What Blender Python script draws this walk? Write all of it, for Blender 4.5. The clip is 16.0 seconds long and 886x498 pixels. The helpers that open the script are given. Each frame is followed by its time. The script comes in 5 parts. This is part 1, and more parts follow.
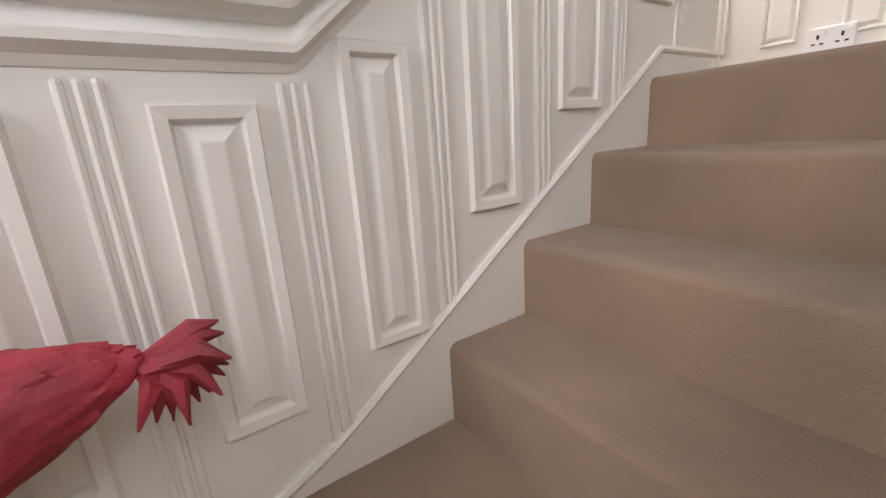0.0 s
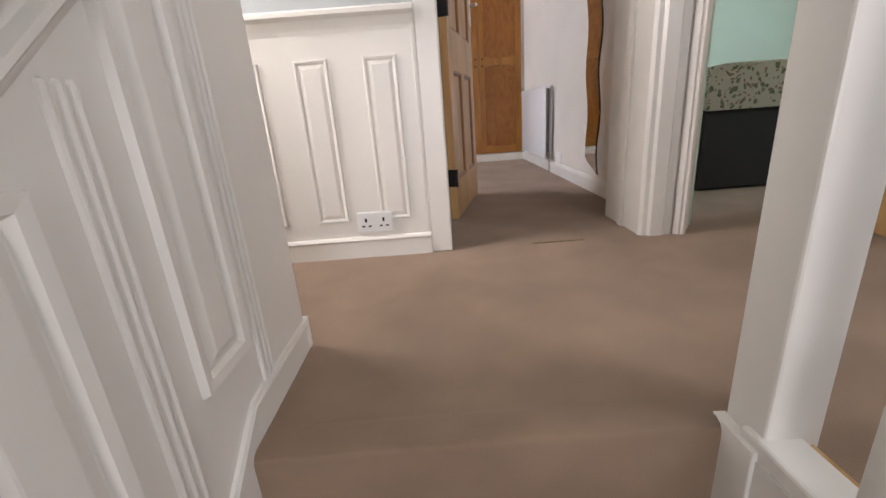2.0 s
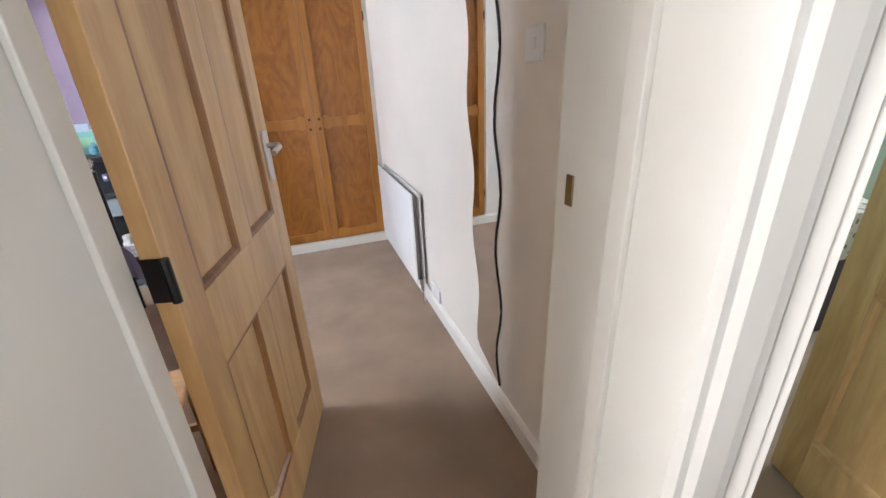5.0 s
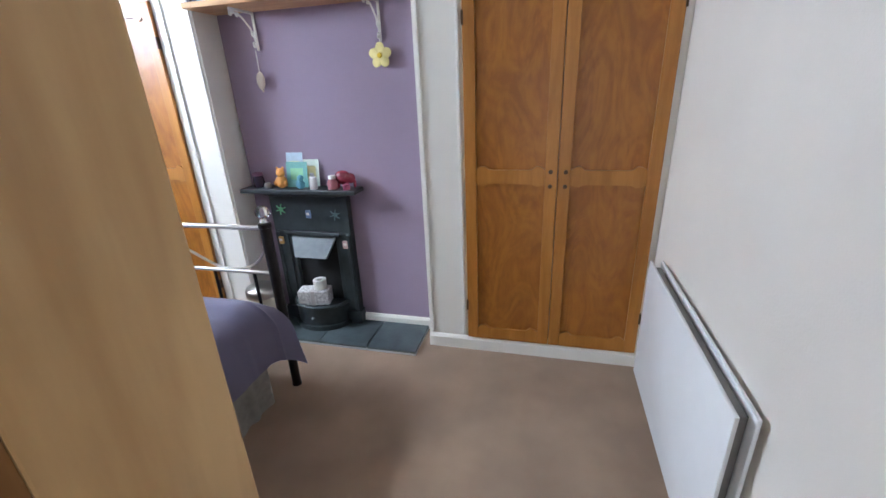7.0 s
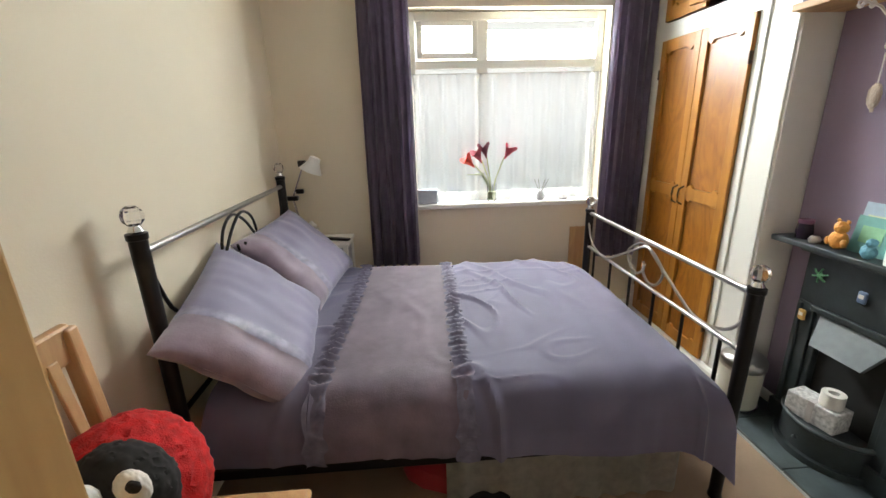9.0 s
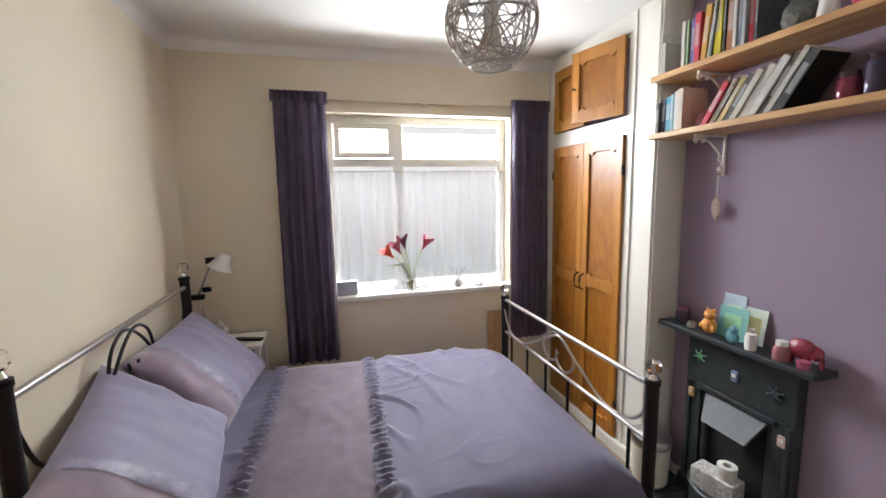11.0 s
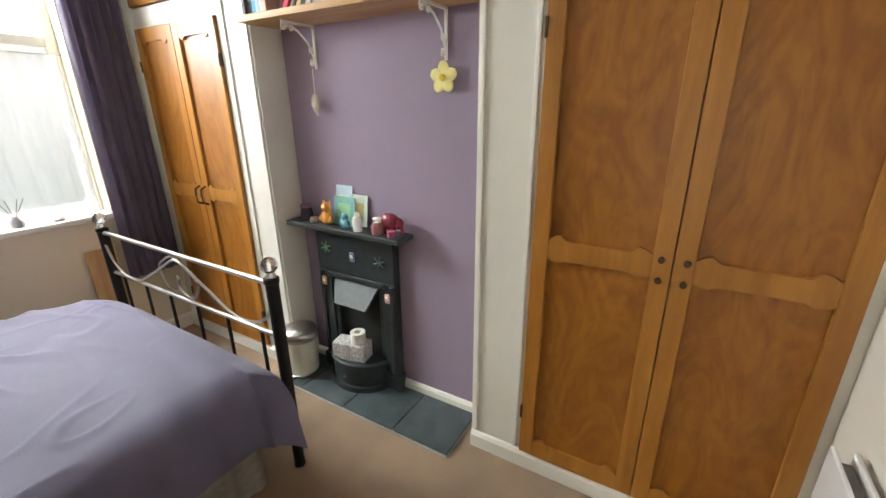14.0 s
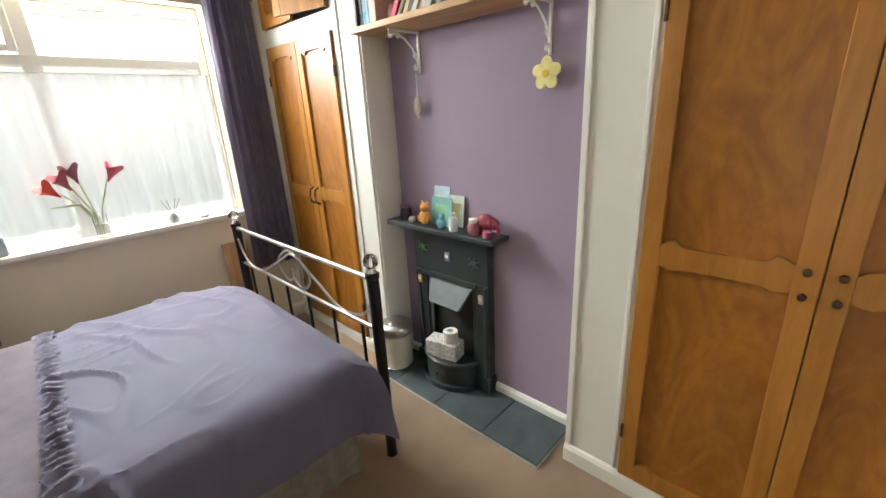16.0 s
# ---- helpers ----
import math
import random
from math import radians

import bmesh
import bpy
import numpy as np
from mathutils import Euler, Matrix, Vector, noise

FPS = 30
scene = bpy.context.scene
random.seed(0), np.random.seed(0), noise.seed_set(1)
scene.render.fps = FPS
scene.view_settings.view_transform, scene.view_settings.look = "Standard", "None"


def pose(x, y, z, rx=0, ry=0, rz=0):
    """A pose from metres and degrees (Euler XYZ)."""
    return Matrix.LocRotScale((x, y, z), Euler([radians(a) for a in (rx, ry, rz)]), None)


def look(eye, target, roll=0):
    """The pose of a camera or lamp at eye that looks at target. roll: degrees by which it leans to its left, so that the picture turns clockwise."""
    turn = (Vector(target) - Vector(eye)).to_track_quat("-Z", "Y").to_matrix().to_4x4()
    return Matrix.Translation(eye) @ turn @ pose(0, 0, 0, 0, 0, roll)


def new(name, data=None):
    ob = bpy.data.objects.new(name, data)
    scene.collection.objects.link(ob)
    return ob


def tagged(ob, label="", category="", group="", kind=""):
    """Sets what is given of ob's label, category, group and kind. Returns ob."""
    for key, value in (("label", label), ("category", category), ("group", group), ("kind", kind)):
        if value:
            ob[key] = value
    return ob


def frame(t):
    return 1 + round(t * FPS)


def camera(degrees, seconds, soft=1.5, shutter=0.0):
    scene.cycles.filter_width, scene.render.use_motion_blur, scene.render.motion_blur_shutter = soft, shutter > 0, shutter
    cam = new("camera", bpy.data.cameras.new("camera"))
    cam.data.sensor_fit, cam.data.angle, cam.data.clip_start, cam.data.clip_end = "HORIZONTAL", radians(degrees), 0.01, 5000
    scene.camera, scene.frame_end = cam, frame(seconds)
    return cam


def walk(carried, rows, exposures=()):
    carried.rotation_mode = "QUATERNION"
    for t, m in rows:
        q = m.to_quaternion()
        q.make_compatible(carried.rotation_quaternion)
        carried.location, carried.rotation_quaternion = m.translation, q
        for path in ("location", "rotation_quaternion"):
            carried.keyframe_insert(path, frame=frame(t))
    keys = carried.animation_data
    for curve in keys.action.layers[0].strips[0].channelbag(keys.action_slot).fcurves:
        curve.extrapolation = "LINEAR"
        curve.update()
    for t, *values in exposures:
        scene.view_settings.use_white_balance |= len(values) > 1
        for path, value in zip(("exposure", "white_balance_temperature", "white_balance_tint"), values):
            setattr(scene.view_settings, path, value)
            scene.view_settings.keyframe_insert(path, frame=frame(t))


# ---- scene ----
cam = camera(93.9, 16.0)
PATH = [
    (0, (0.232, -2.232, -0.119), (-1.364, -1.142, -0.632), -4.0),
    (0.5, (0.172, -2.148, 0.1), (-1.001, -0.638, -0.487), -4.2),
    (1, (0.056, -2.002, 0.264), (-0.904, -0.35, -0.328), -6.6),
    (1.5, (-0.021, -1.863, 0.449), (-0.349, -0.01, -0.227), -5.3),
    (2, (-0.039, -1.681, 0.554), (-0.041, 0.22, -0.067), -4.3),
    (2.5, (-0.062, -1.518, 0.684), (0.021, 0.358, -0.003), -4.4),
    (3, (-0.034, -1.348, 0.835), (0.53, 0.44, 0.138), -4.4),
    (3.2, (0.008, -1.288, 0.87), (0.682, 0.477, 0.215), -4.0),
    (5.3, (0.335, -0.115, 1.385), (0.872, 1.636, 0.582), -2.4),
    (5.5, (0.34, 0.028, 1.383), (0.79, 1.806, 0.593), -2.6),
    (6, (0.363, 0.371, 1.436), (0.64, 2.205, 0.688), -3.3),
    (6.5, (0.427, 0.757, 1.444), (0.34, 2.62, 0.726), -3.6),
    (7, (0.436, 1.03, 1.46), (-0.042, 2.833, 0.735), -2.5),
    (7.5, (0.425, 1.27, 1.475), (-0.552, 2.883, 0.793), -2.2),
    (8, (0.408, 1.4, 1.515), (-1.156, 2.476, 0.879), -1.9),
    (8.5, (0.438, 1.43, 1.472), (-1.415, 1.815, 0.87), -1.0),
    (8.7, (0.424, 1.435, 1.468), (-1.483, 1.568, 0.872), -1.5),
    (10.8, (0.403, 1.432, 1.634), (-1.537, 1.83, 1.359), -0.8),
    (11, (0.417, 1.436, 1.634), (-1.497, 1.955, 1.369), -1.1),
    (11.5, (0.412, 1.496, 1.631), (-1.382, 2.343, 1.378), -1.6),
    (12, (0.417, 1.518, 1.636), (-1.159, 2.722, 1.379), -1.6),
    (12.5, (0.441, 1.564, 1.641), (-0.873, 3.043, 1.353), -1.8),
    (13, (0.467, 1.603, 1.633), (-0.593, 3.261, 1.278), -1.7),
    (13.5, (0.487, 1.653, 1.578), (-0.426, 3.365, 1.089), -1.3),
    (14, (0.476, 1.689, 1.527), (-0.491, 3.311, 0.868), -0.5),
    (14.5, (0.462, 1.73, 1.493), (-0.643, 3.237, 0.78), 0.6),
    (15, (0.445, 1.732, 1.5), (-0.809, 3.133, 0.819), -0.7),
    (15.5, (0.462, 1.719, 1.514), (-0.864, 3.068, 0.864), -2.8),
    (16, (0.459, 1.7, 1.518), (-0.868, 3.053, 0.88), -3.1),
]
walk(cam, [(t, look(eye, target, roll)) for t, eye, target, roll in PATH],
     exposures=[(0, 0.75, 6350, 17), (0.5, 0.58, 6300, 17), (1.2, 0.4, 6300, 18), (3.0, 0.4, 6200, 17), (5.3, 1.03, 5850, 12), (6.0, 1.0, 5700, 11), (6.6, 0.72, 5550, 10), (7.2, 0.57, 5650, 9), (8.0, 0.64, 6450, 6),
                (8.7, 0.5, 6750, 3), (11.0, 0.26, 6550, 10), (12.5, 0.4, 6700, 9), (14.0, 0.57, 6800, 4), (16.0, 0.6, 6850, 3)])
import functools

# ---- world, lights ----
world = bpy.data.worlds.new("sky")
scene.world = world
world.use_nodes = True
wn = world.node_tree.nodes
sky = wn.new("ShaderNodeTexSky")
sky.sky_type, sky.sun_disc = "NISHITA", False
sky.sun_elevation, sky.sun_rotation = radians(40), radians(250)
world.node_tree.links.new(sky.outputs[0], wn["Background"].inputs[0])
wn["Background"].inputs[1].default_value = 0.13
sun = new("sun", bpy.data.lights.new("sun", "SUN"))
sun.data.energy, sun.data.angle, sun.data.color = 0.8, radians(20), (1, 0.95, 0.88)
sun.matrix_world = look((-8, -3, 8), (0, 0, 0))


def window_or_fill_light(eye, target, w, h, power, color=(0.93, 0.97, 1.0)):
    lamp = new("window_or_fill_light", bpy.data.lights.new("window_or_fill_light", "AREA"))
    lamp.data.shape, lamp.data.size, lamp.data.size_y = "RECTANGLE", w, h
    lamp.data.energy, lamp.data.color = power, color
    lamp.matrix_world = look(eye, target)
    return lamp


window_or_fill_light((-2.69, 2.1, 2.01), (0, 2.1, 1.2), 1.24, 0.23, 50, (0.9, 0.95, 1.0))          # bedroom window, upper lights
window_or_fill_light((-3.75, 2.1, 3.0), (-1.2, 2.05, 0.45), 1.8, 1.1, 210, (0.95, 0.97, 1.0))      # sky over the street, down through the window
window_or_fill_light((-1.62, -0.36, 1.62), (1, -0.36, 0.6), 0.55, 0.95, 26, (1.0, 0.93, 0.86))     # landing window
window_or_fill_light((1.735, -2.3, 1.55), (0, -2.0, 0.1), 1.1, 1.1, 18, (1.0, 0.97, 0.94))            # unseen fill added across the stairwell, lights the stair wall
window_or_fill_light((0.0, -4.12, 0.75), (0, 0, 0.2), 1.0, 1.3, 24, (1.0, 0.95, 0.9))            # unseen lamp added behind the stair foot, brightens steps and panelling
window_or_fill_light((4.42, 0.9, 1.5), (1, 0.9, 1.0), 1.3, 1.2, 45)            # second bedroom window

# ---- materials ----


def node_material(name, color, rough=0.6, metal=0.0, vary=0.12, scale=6.0, bump=0.0, bump_scale=200.0, stretch=(1, 1, 1), sheen=0.0,
                  dark=None, coat=0.0, per_object=0.0):
    m = bpy.data.materials.new(name)
    m.use_nodes = True
    n, l = m.node_tree.nodes, m.node_tree.links
    b = n["Principled BSDF"]
    b.inputs["Roughness"].default_value, b.inputs["Metallic"].default_value = rough, metal
    b.inputs["Sheen Weight"].default_value, b.inputs["Coat Weight"].default_value = sheen, coat
    co, mp = n.new("ShaderNodeTexCoord"), n.new("ShaderNodeMapping")
    mp.inputs["Scale"].default_value = stretch
    l.new(co.outputs["Object"], mp.inputs[0])
    big, fine = n.new("ShaderNodeTexNoise"), n.new("ShaderNodeTexNoise")
    big.inputs["Scale"].default_value, big.inputs["Detail"].default_value = scale, 4
    fine.inputs["Scale"].default_value, fine.inputs["Detail"].default_value = bump_scale, 3
    l.new(mp.outputs[0], big.inputs[0])
    l.new(mp.outputs[0], fine.inputs[0])
    ramp = n.new("ShaderNodeMapRange")
    ramp.inputs[1].default_value, ramp.inputs[2].default_value = 0.3, 0.7
    l.new(big.outputs[0], ramp.inputs[0])
    mix = n.new("ShaderNodeMix")
    mix.data_type = "RGBA"
    low = dark or tuple(c * (1 - 2 * vary) for c in color)
    mix.inputs[6].default_value, mix.inputs[7].default_value = (*low, 1), (*color, 1)
    l.new(ramp.outputs[0], mix.inputs[0])
    out = mix.outputs[2]
    hs = n.new("ShaderNodeHueSaturation")
    hs.inputs["Saturation"].default_value = 1.0
    l.new(out, hs.inputs["Color"])
    if per_object:
        info, r2 = n.new("ShaderNodeObjectInfo"), n.new("ShaderNodeMapRange")
        r2.inputs[3].default_value, r2.inputs[4].default_value = 1 - per_object, 1 + per_object
        l.new(info.outputs["Random"], r2.inputs[0])
        l.new(r2.outputs[0], hs.inputs["Value"])
    l.new(hs.outputs[0], b.inputs["Base Color"])
    if bump:
        bp = n.new("ShaderNodeBump")
        bp.inputs["Strength"].default_value, bp.inputs["Distance"].default_value = bump, 0.004
        l.new(fine.outputs[0], bp.inputs["Height"])
        l.new(bp.outputs[0], b.inputs["Normal"])
    return m


def wood_material(name, light, dark, rough=0.4, axis=2, scale=1.0, figure=3.0, coat=0.15, along=0.9):
    """Grain that runs along one axis, with wide figure and fine pores."""
    m = bpy.data.materials.new(name)
    m.use_nodes = True
    n, l = m.node_tree.nodes, m.node_tree.links
    b = n["Principled BSDF"]
    b.inputs["Roughness"].default_value, b.inputs["Coat Weight"].default_value = rough, coat
    b.inputs["Coat Roughness"].default_value = 0.3
    co, mp, info = n.new("ShaderNodeTexCoord"), n.new("ShaderNodeMapping"), n.new("ShaderNodeObjectInfo")
    s = [7 * scale] * 3
    s[axis] = along * scale
    mp.inputs["Scale"].default_value = s
    add = n.new("ShaderNodeVectorMath")
    l.new(co.outputs["Object"], add.inputs[0])
    l.new(info.outputs["Random"], add.inputs[1])
    l.new(add.outputs[0], mp.inputs[0])
    noi, fine, wave = n.new("ShaderNodeTexNoise"), n.new("ShaderNodeTexNoise"), n.new("ShaderNodeTexNoise")
    noi.inputs["Scale"].default_value, noi.inputs["Detail"].default_value, noi.inputs["Distortion"].default_value = 1.4, 3, figure
    fine.inputs["Scale"].default_value, fine.inputs["Detail"].default_value = 14, 5
    wave.inputs["Scale"].default_value, wave.inputs["Detail"].default_value = 2.2, 2
    l.new(mp.outputs[0], noi.inputs[0])
    l.new(mp.outputs[0], fine.inputs[0])
    l.new(co.outputs["Object"], wave.inputs[0])
    a1 = n.new("ShaderNodeMath")
    a1.operation = "MULTIPLY_ADD"
    a1.inputs[1].default_value = 0.3
    l.new(fine.outputs[0], a1.inputs[0])
    l.new(noi.outputs[0], a1.inputs[2])
    a2 = n.new("ShaderNodeMath")
    a2.operation = "MULTIPLY_ADD"
    a2.inputs[1].default_value = 0.35
    l.new(wave.outputs[0], a2.inputs[0])
    l.new(a1.outputs[0], a2.inputs[2])
    mr = n.new("ShaderNodeMapRange")
    mr.inputs[1].default_value, mr.inputs[2].default_value = 0.64, 1.0
    l.new(a2.outputs[0], mr.inputs[0])
    mix = n.new("ShaderNodeMix")
    mix.data_type = "RGBA"
    mix.inputs[6].default_value, mix.inputs[7].default_value = (*dark, 1), (*light, 1)
    l.new(mr.outputs[0], mix.inputs[0])
    l.new(mix.outputs[2], b.inputs["Base Color"])
    bp = n.new("ShaderNodeBump")
    bp.inputs["Strength"].default_value, bp.inputs["Distance"].default_value = 0.15, 0.001
    l.new(fine.outputs[0], bp.inputs["Height"])
    l.new(bp.outputs[0], b.inputs["Normal"])
    return m


def glass_material(name, color=(1, 1, 1), rough=0.0, alpha_mix=None):
    m = bpy.data.materials.new(name)
    m.use_nodes = True
    b = m.node_tree.nodes["Principled BSDF"]
    b.inputs["Base Color"].default_value = (*color, 1)
    b.inputs["Roughness"].default_value, b.inputs["Transmission Weight"].default_value = rough, 1.0
    return m


CARPET = node_material("carpet", (0.36, 0.247, 0.164), 0.95, vary=0.15, scale=3.4, bump=0.9, bump_scale=420, sheen=0.15)
WHITE = node_material("white_gloss_paint", (0.8, 0.778, 0.72), 0.32, vary=0.025, scale=3, bump=0.06, bump_scale=60)
CREAM = node_material("cream_wall_paint", (0.75, 0.67, 0.53), 0.85, vary=0.03, scale=2, bump=0.15, bump_scale=150)
PINKISH = node_material("pale_wall_paint", (0.79, 0.735, 0.66), 0.85, vary=0.03, scale=2, bump=0.15, bump_scale=150)
PURPLE = node_material("purple_wall_paint", (0.315, 0.245, 0.33), 0.85, vary=0.03, scale=2, bump=0.15, bump_scale=150)
CEIL = node_material("ceiling_paint", (0.8, 0.79, 0.76), 0.9, vary=0.02, scale=2, bump=0.1, bump_scale=120)
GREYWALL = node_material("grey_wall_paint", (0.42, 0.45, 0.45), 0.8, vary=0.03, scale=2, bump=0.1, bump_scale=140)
GREEN = node_material("green_wall_paint", (0.5, 0.62, 0.52), 0.85, vary=0.03, scale=2)
PINE = wood_material("pine", (0.6, 0.385, 0.165), (0.43, 0.245, 0.09), 0.4, 2, 1.0, 1.2)
PINE_X = wood_material("pine_shelf", (0.62, 0.37, 0.15), (0.42, 0.21, 0.075), 0.5, 0, 1.0, 1.5)
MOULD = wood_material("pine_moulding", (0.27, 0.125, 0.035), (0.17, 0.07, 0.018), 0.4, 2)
VENEER = wood_material("birch_veneer", (0.34, 0.128, 0.013), (0.235, 0.08, 0.008), 0.42, 2, 0.6, 5.0, 0.08, 2.6)
VENEER_FRAME = wood_material("varnished_frame_wood", (0.42, 0.18, 0.028), (0.31, 0.12, 0.014), 0.42, 2, 1.2, 1.0, 0.08)
CHAIRWOOD = wood_material("light_oak", (0.56, 0.35, 0.17), (0.44, 0.25, 0.11), 0.4, 2)
BLACK = node_material("black_metal", (0.018, 0.016, 0.016), 0.35, 0.6, vary=0.1)
STEEL = node_material("brushed_steel", (0.5, 0.48, 0.46), 0.28, 1.0, vary=0.05, scale=20)
CHROME = node_material("chrome", (0.75, 0.75, 0.75), 0.12, 1.0, vary=0.02)
BRONZE = node_material("dark_bronze", (0.1, 0.065, 0.04), 0.4, 0.8, vary=0.1)
IRON = node_material("cast_iron_paint", (0.035, 0.045, 0.048), 0.42, 0.1, vary=0.15, scale=20, bump=0.1, bump_scale=90)
SOOT = node_material("soot", (0.012, 0.012, 0.012), 0.9, vary=0.2)
SLATE = node_material("slate", (0.075, 0.095, 0.1), 0.38, vary=0.2, scale=9, bump=0.3, bump_scale=40, per_object=0.2)
GROUT = node_material("grout", (0.45, 0.46, 0.45), 0.9, vary=0.1)
FABRIC = node_material("purple_cotton", (0.252, 0.23, 0.348), 0.68, vary=0.07, scale=5, bump=0.12, bump_scale=500, sheen=0.25)
VELVET = node_material("purple_velvet", (0.3, 0.225, 0.3), 0.7, vary=0.2, scale=9, bump=0.2, bump_scale=160, sheen=0.6)
SATIN = node_material("lilac_satin", (0.3, 0.275, 0.4), 0.45, vary=0.2, scale=30, sheen=0.2)
CURTAIN = node_material("purple_curtain", (0.185, 0.148, 0.22), 0.75, vary=0.1, scale=12, bump=0.2, bump_scale=400, sheen=0.2)
VALANCE = node_material("cream_valance", (0.46, 0.43, 0.37), 0.85, vary=0.12, scale=25, bump=0.2, bump_scale=60)
PLASTIC = node_material("white_plastic", (0.8, 0.8, 0.78), 0.35, vary=0.02)
ENAMEL = node_material("white_enamel", (0.82, 0.83, 0.84), 0.25, vary=0.02)
GREYMETAL = node_material("grey_fins", (0.22, 0.21, 0.2), 0.5, 0.5, vary=0.1)
BRASSY = node_material("aged_brass", (0.36, 0.27, 0.15), 0.35, 0.9, vary=0.1)
CREAMTIN = node_material("cream_enamel", (0.68, 0.66, 0.55), 0.3, vary=0.03)
GLASS = glass_material("clear_glass")
CRYSTAL = glass_material("crystal", (0.97, 0.97, 1.0), 0.02)
MIRROR = node_material("mirror_glass", (0.86, 0.87, 0.86), 0.01, 1.0, vary=0.0)
MIRROR_EDGE = node_material("dark_mirror_edge", (0.02, 0.02, 0.02), 0.3)
REDFUR = node_material("red_fur", (0.6, 0.008, 0.012), 0.9, vary=0.25, scale=40, bump=0.9, bump_scale=250, sheen=0.0)
REDPAINT = node_material("red_cloth", (0.5, 0.05, 0.075), 0.6, vary=0.3, scale=12, bump=0.4, bump_scale=120)
PINKPAINT = node_material("pink_cloth", (0.52, 0.2, 0.17), 0.6, vary=0.2, scale=15)
BLACKFELT = node_material("black_felt", (0.012, 0.011, 0.012), 0.9, vary=0.1)
ORANGE = node_material("orange_felt", (0.85, 0.28, 0.03), 0.7, vary=0.05)
DARKWOOD = node_material("black_divan", (0.014, 0.011, 0.012), 0.6, vary=0.1)
PAPER = node_material("paper", (0.75, 0.73, 0.68), 0.8, vary=0.05)


def sheer_material():
    m = bpy.data.materials.new("sheer_net")
    m.use_nodes = True
    n, l = m.node_tree.nodes, m.node_tree.links
    out = n["Material Output"]
    n.remove(n["Principled BSDF"])
    tr, tl, df, m1, m2 = (n.new("ShaderNode" + k) for k in ("BsdfTransparent", "BsdfTranslucent", "BsdfDiffuse", "MixShader", "MixShader"))
    tl.inputs[0].default_value = df.inputs[0].default_value = (0.8, 0.83, 0.88, 1)
    m1.inputs[0].default_value, m2.inputs[0].default_value = 0.94, 0.42
    l.new(tl.outputs[0], m1.inputs[1])
    l.new(df.outputs[0], m1.inputs[2])
    l.new(tr.outputs[0], m2.inputs[1])
    l.new(m1.outputs[0], m2.inputs[2])
    l.new(m2.outputs[0], out.inputs[0])
    return m


NET = sheer_material()


def floral_material():
    """Cream cotton strewn with small green leaves and dull red blossoms."""
    m = bpy.data.materials.new("floral_cotton")
    m.use_nodes = True
    n, l = m.node_tree.nodes, m.node_tree.links
    b = n["Principled BSDF"]
    b.inputs["Roughness"].default_value = 0.85
    co, nz = n.new("ShaderNodeTexCoord"), n.new("ShaderNodeTexNoise")
    nz.inputs["Scale"].default_value = 9
    warp = n.new("ShaderNodeMix")
    warp.data_type = "VECTOR"
    warp.inputs[0].default_value = 0.08
    l.new(co.outputs["Object"], nz.inputs[0])
    l.new(co.outputs["Object"], warp.inputs[4])
    l.new(nz.outputs[1], warp.inputs[5])
    last = None
    for scale, limit, colors in ((30, 0.29, ((0.16, 0.2, 0.09), (0.32, 0.33, 0.2))), (42, 0.22, ((0.42, 0.14, 0.1), (0.36, 0.3, 0.17)))):
        v, cut, pick, mix = (n.new("ShaderNode" + k) for k in ("TexVoronoi", "MapRange", "Mix", "Mix"))
        v.inputs["Scale"].default_value = scale
        cut.inputs[1].default_value, cut.inputs[2].default_value, cut.inputs[3].default_value, cut.inputs[4].default_value = limit, limit + 0.08, 1, 0
        pick.data_type = mix.data_type = "RGBA"
        pick.inputs[6].default_value, pick.inputs[7].default_value = (*colors[0], 1), (*colors[1], 1)
        l.new(warp.outputs[1], v.inputs[0])
        l.new(v.outputs["Distance"], cut.inputs[0])
        l.new(v.outputs["Color"], pick.inputs[0])
        l.new(cut.outputs[0], mix.inputs[0])
        if last:
            l.new(last, mix.inputs[6])
        else:
            mix.inputs[6].default_value = (0.74, 0.7, 0.58, 1)
        l.new(pick.outputs[2], mix.inputs[7])
        last = mix.outputs[2]
    l.new(last, b.inputs["Base Color"])
    return m


FLORAL = floral_material()


@functools.lru_cache(None)
def plain(r, g, b, rough=0.6):
    return node_material("paint", (r, g, b), rough, vary=0.08, scale=30)


# ---- mesh helpers ----


def finish(name, bm, material, parent=None, label="", smooth=False):
    me = bpy.data.meshes.new(name)
    bmesh.ops.recalc_face_normals(bm, faces=bm.faces)
    if smooth:
        for f in bm.faces:
            f.smooth = True
    bm.to_mesh(me)
    bm.free()
    me.materials.append(material)
    ob = new(name, me)
    if smooth:
        me.set_sharp_from_angle(angle=radians(45))
    if parent:
        ob.parent = parent
    if label:
        tagged(ob, label)
    return ob


def part(name, bm, material, parent, label="", smooth=False):
    return finish(name, bm, material, parent, label, smooth)


def thing(name, label, category, at=(0, 0, 0), rz=0, group="", kind=""):
    ob = new(name)
    ob.empty_display_size = 0.05
    ob.matrix_world = pose(*at, 0, 0, rz)
    return tagged(ob, label, category, group, kind)


def box(x0, x1, y0, y1, z0, z1, bevel=0.0, bm=None, segments=2):
    own = bmesh.new()
    bmesh.ops.create_cube(own, size=1)
    bmesh.ops.transform(own, matrix=Matrix.Translation(((x0 + x1) / 2, (y0 + y1) / 2, (z0 + z1) / 2))
                        @ Matrix.Diagonal((abs(x1 - x0), abs(y1 - y0), abs(z1 - z0), 1)), verts=own.verts)
    if bevel:
        bmesh.ops.bevel(own, geom=own.edges[:], offset=bevel, segments=segments, affect="EDGES", profile=0.5)
    return join(bm, own)


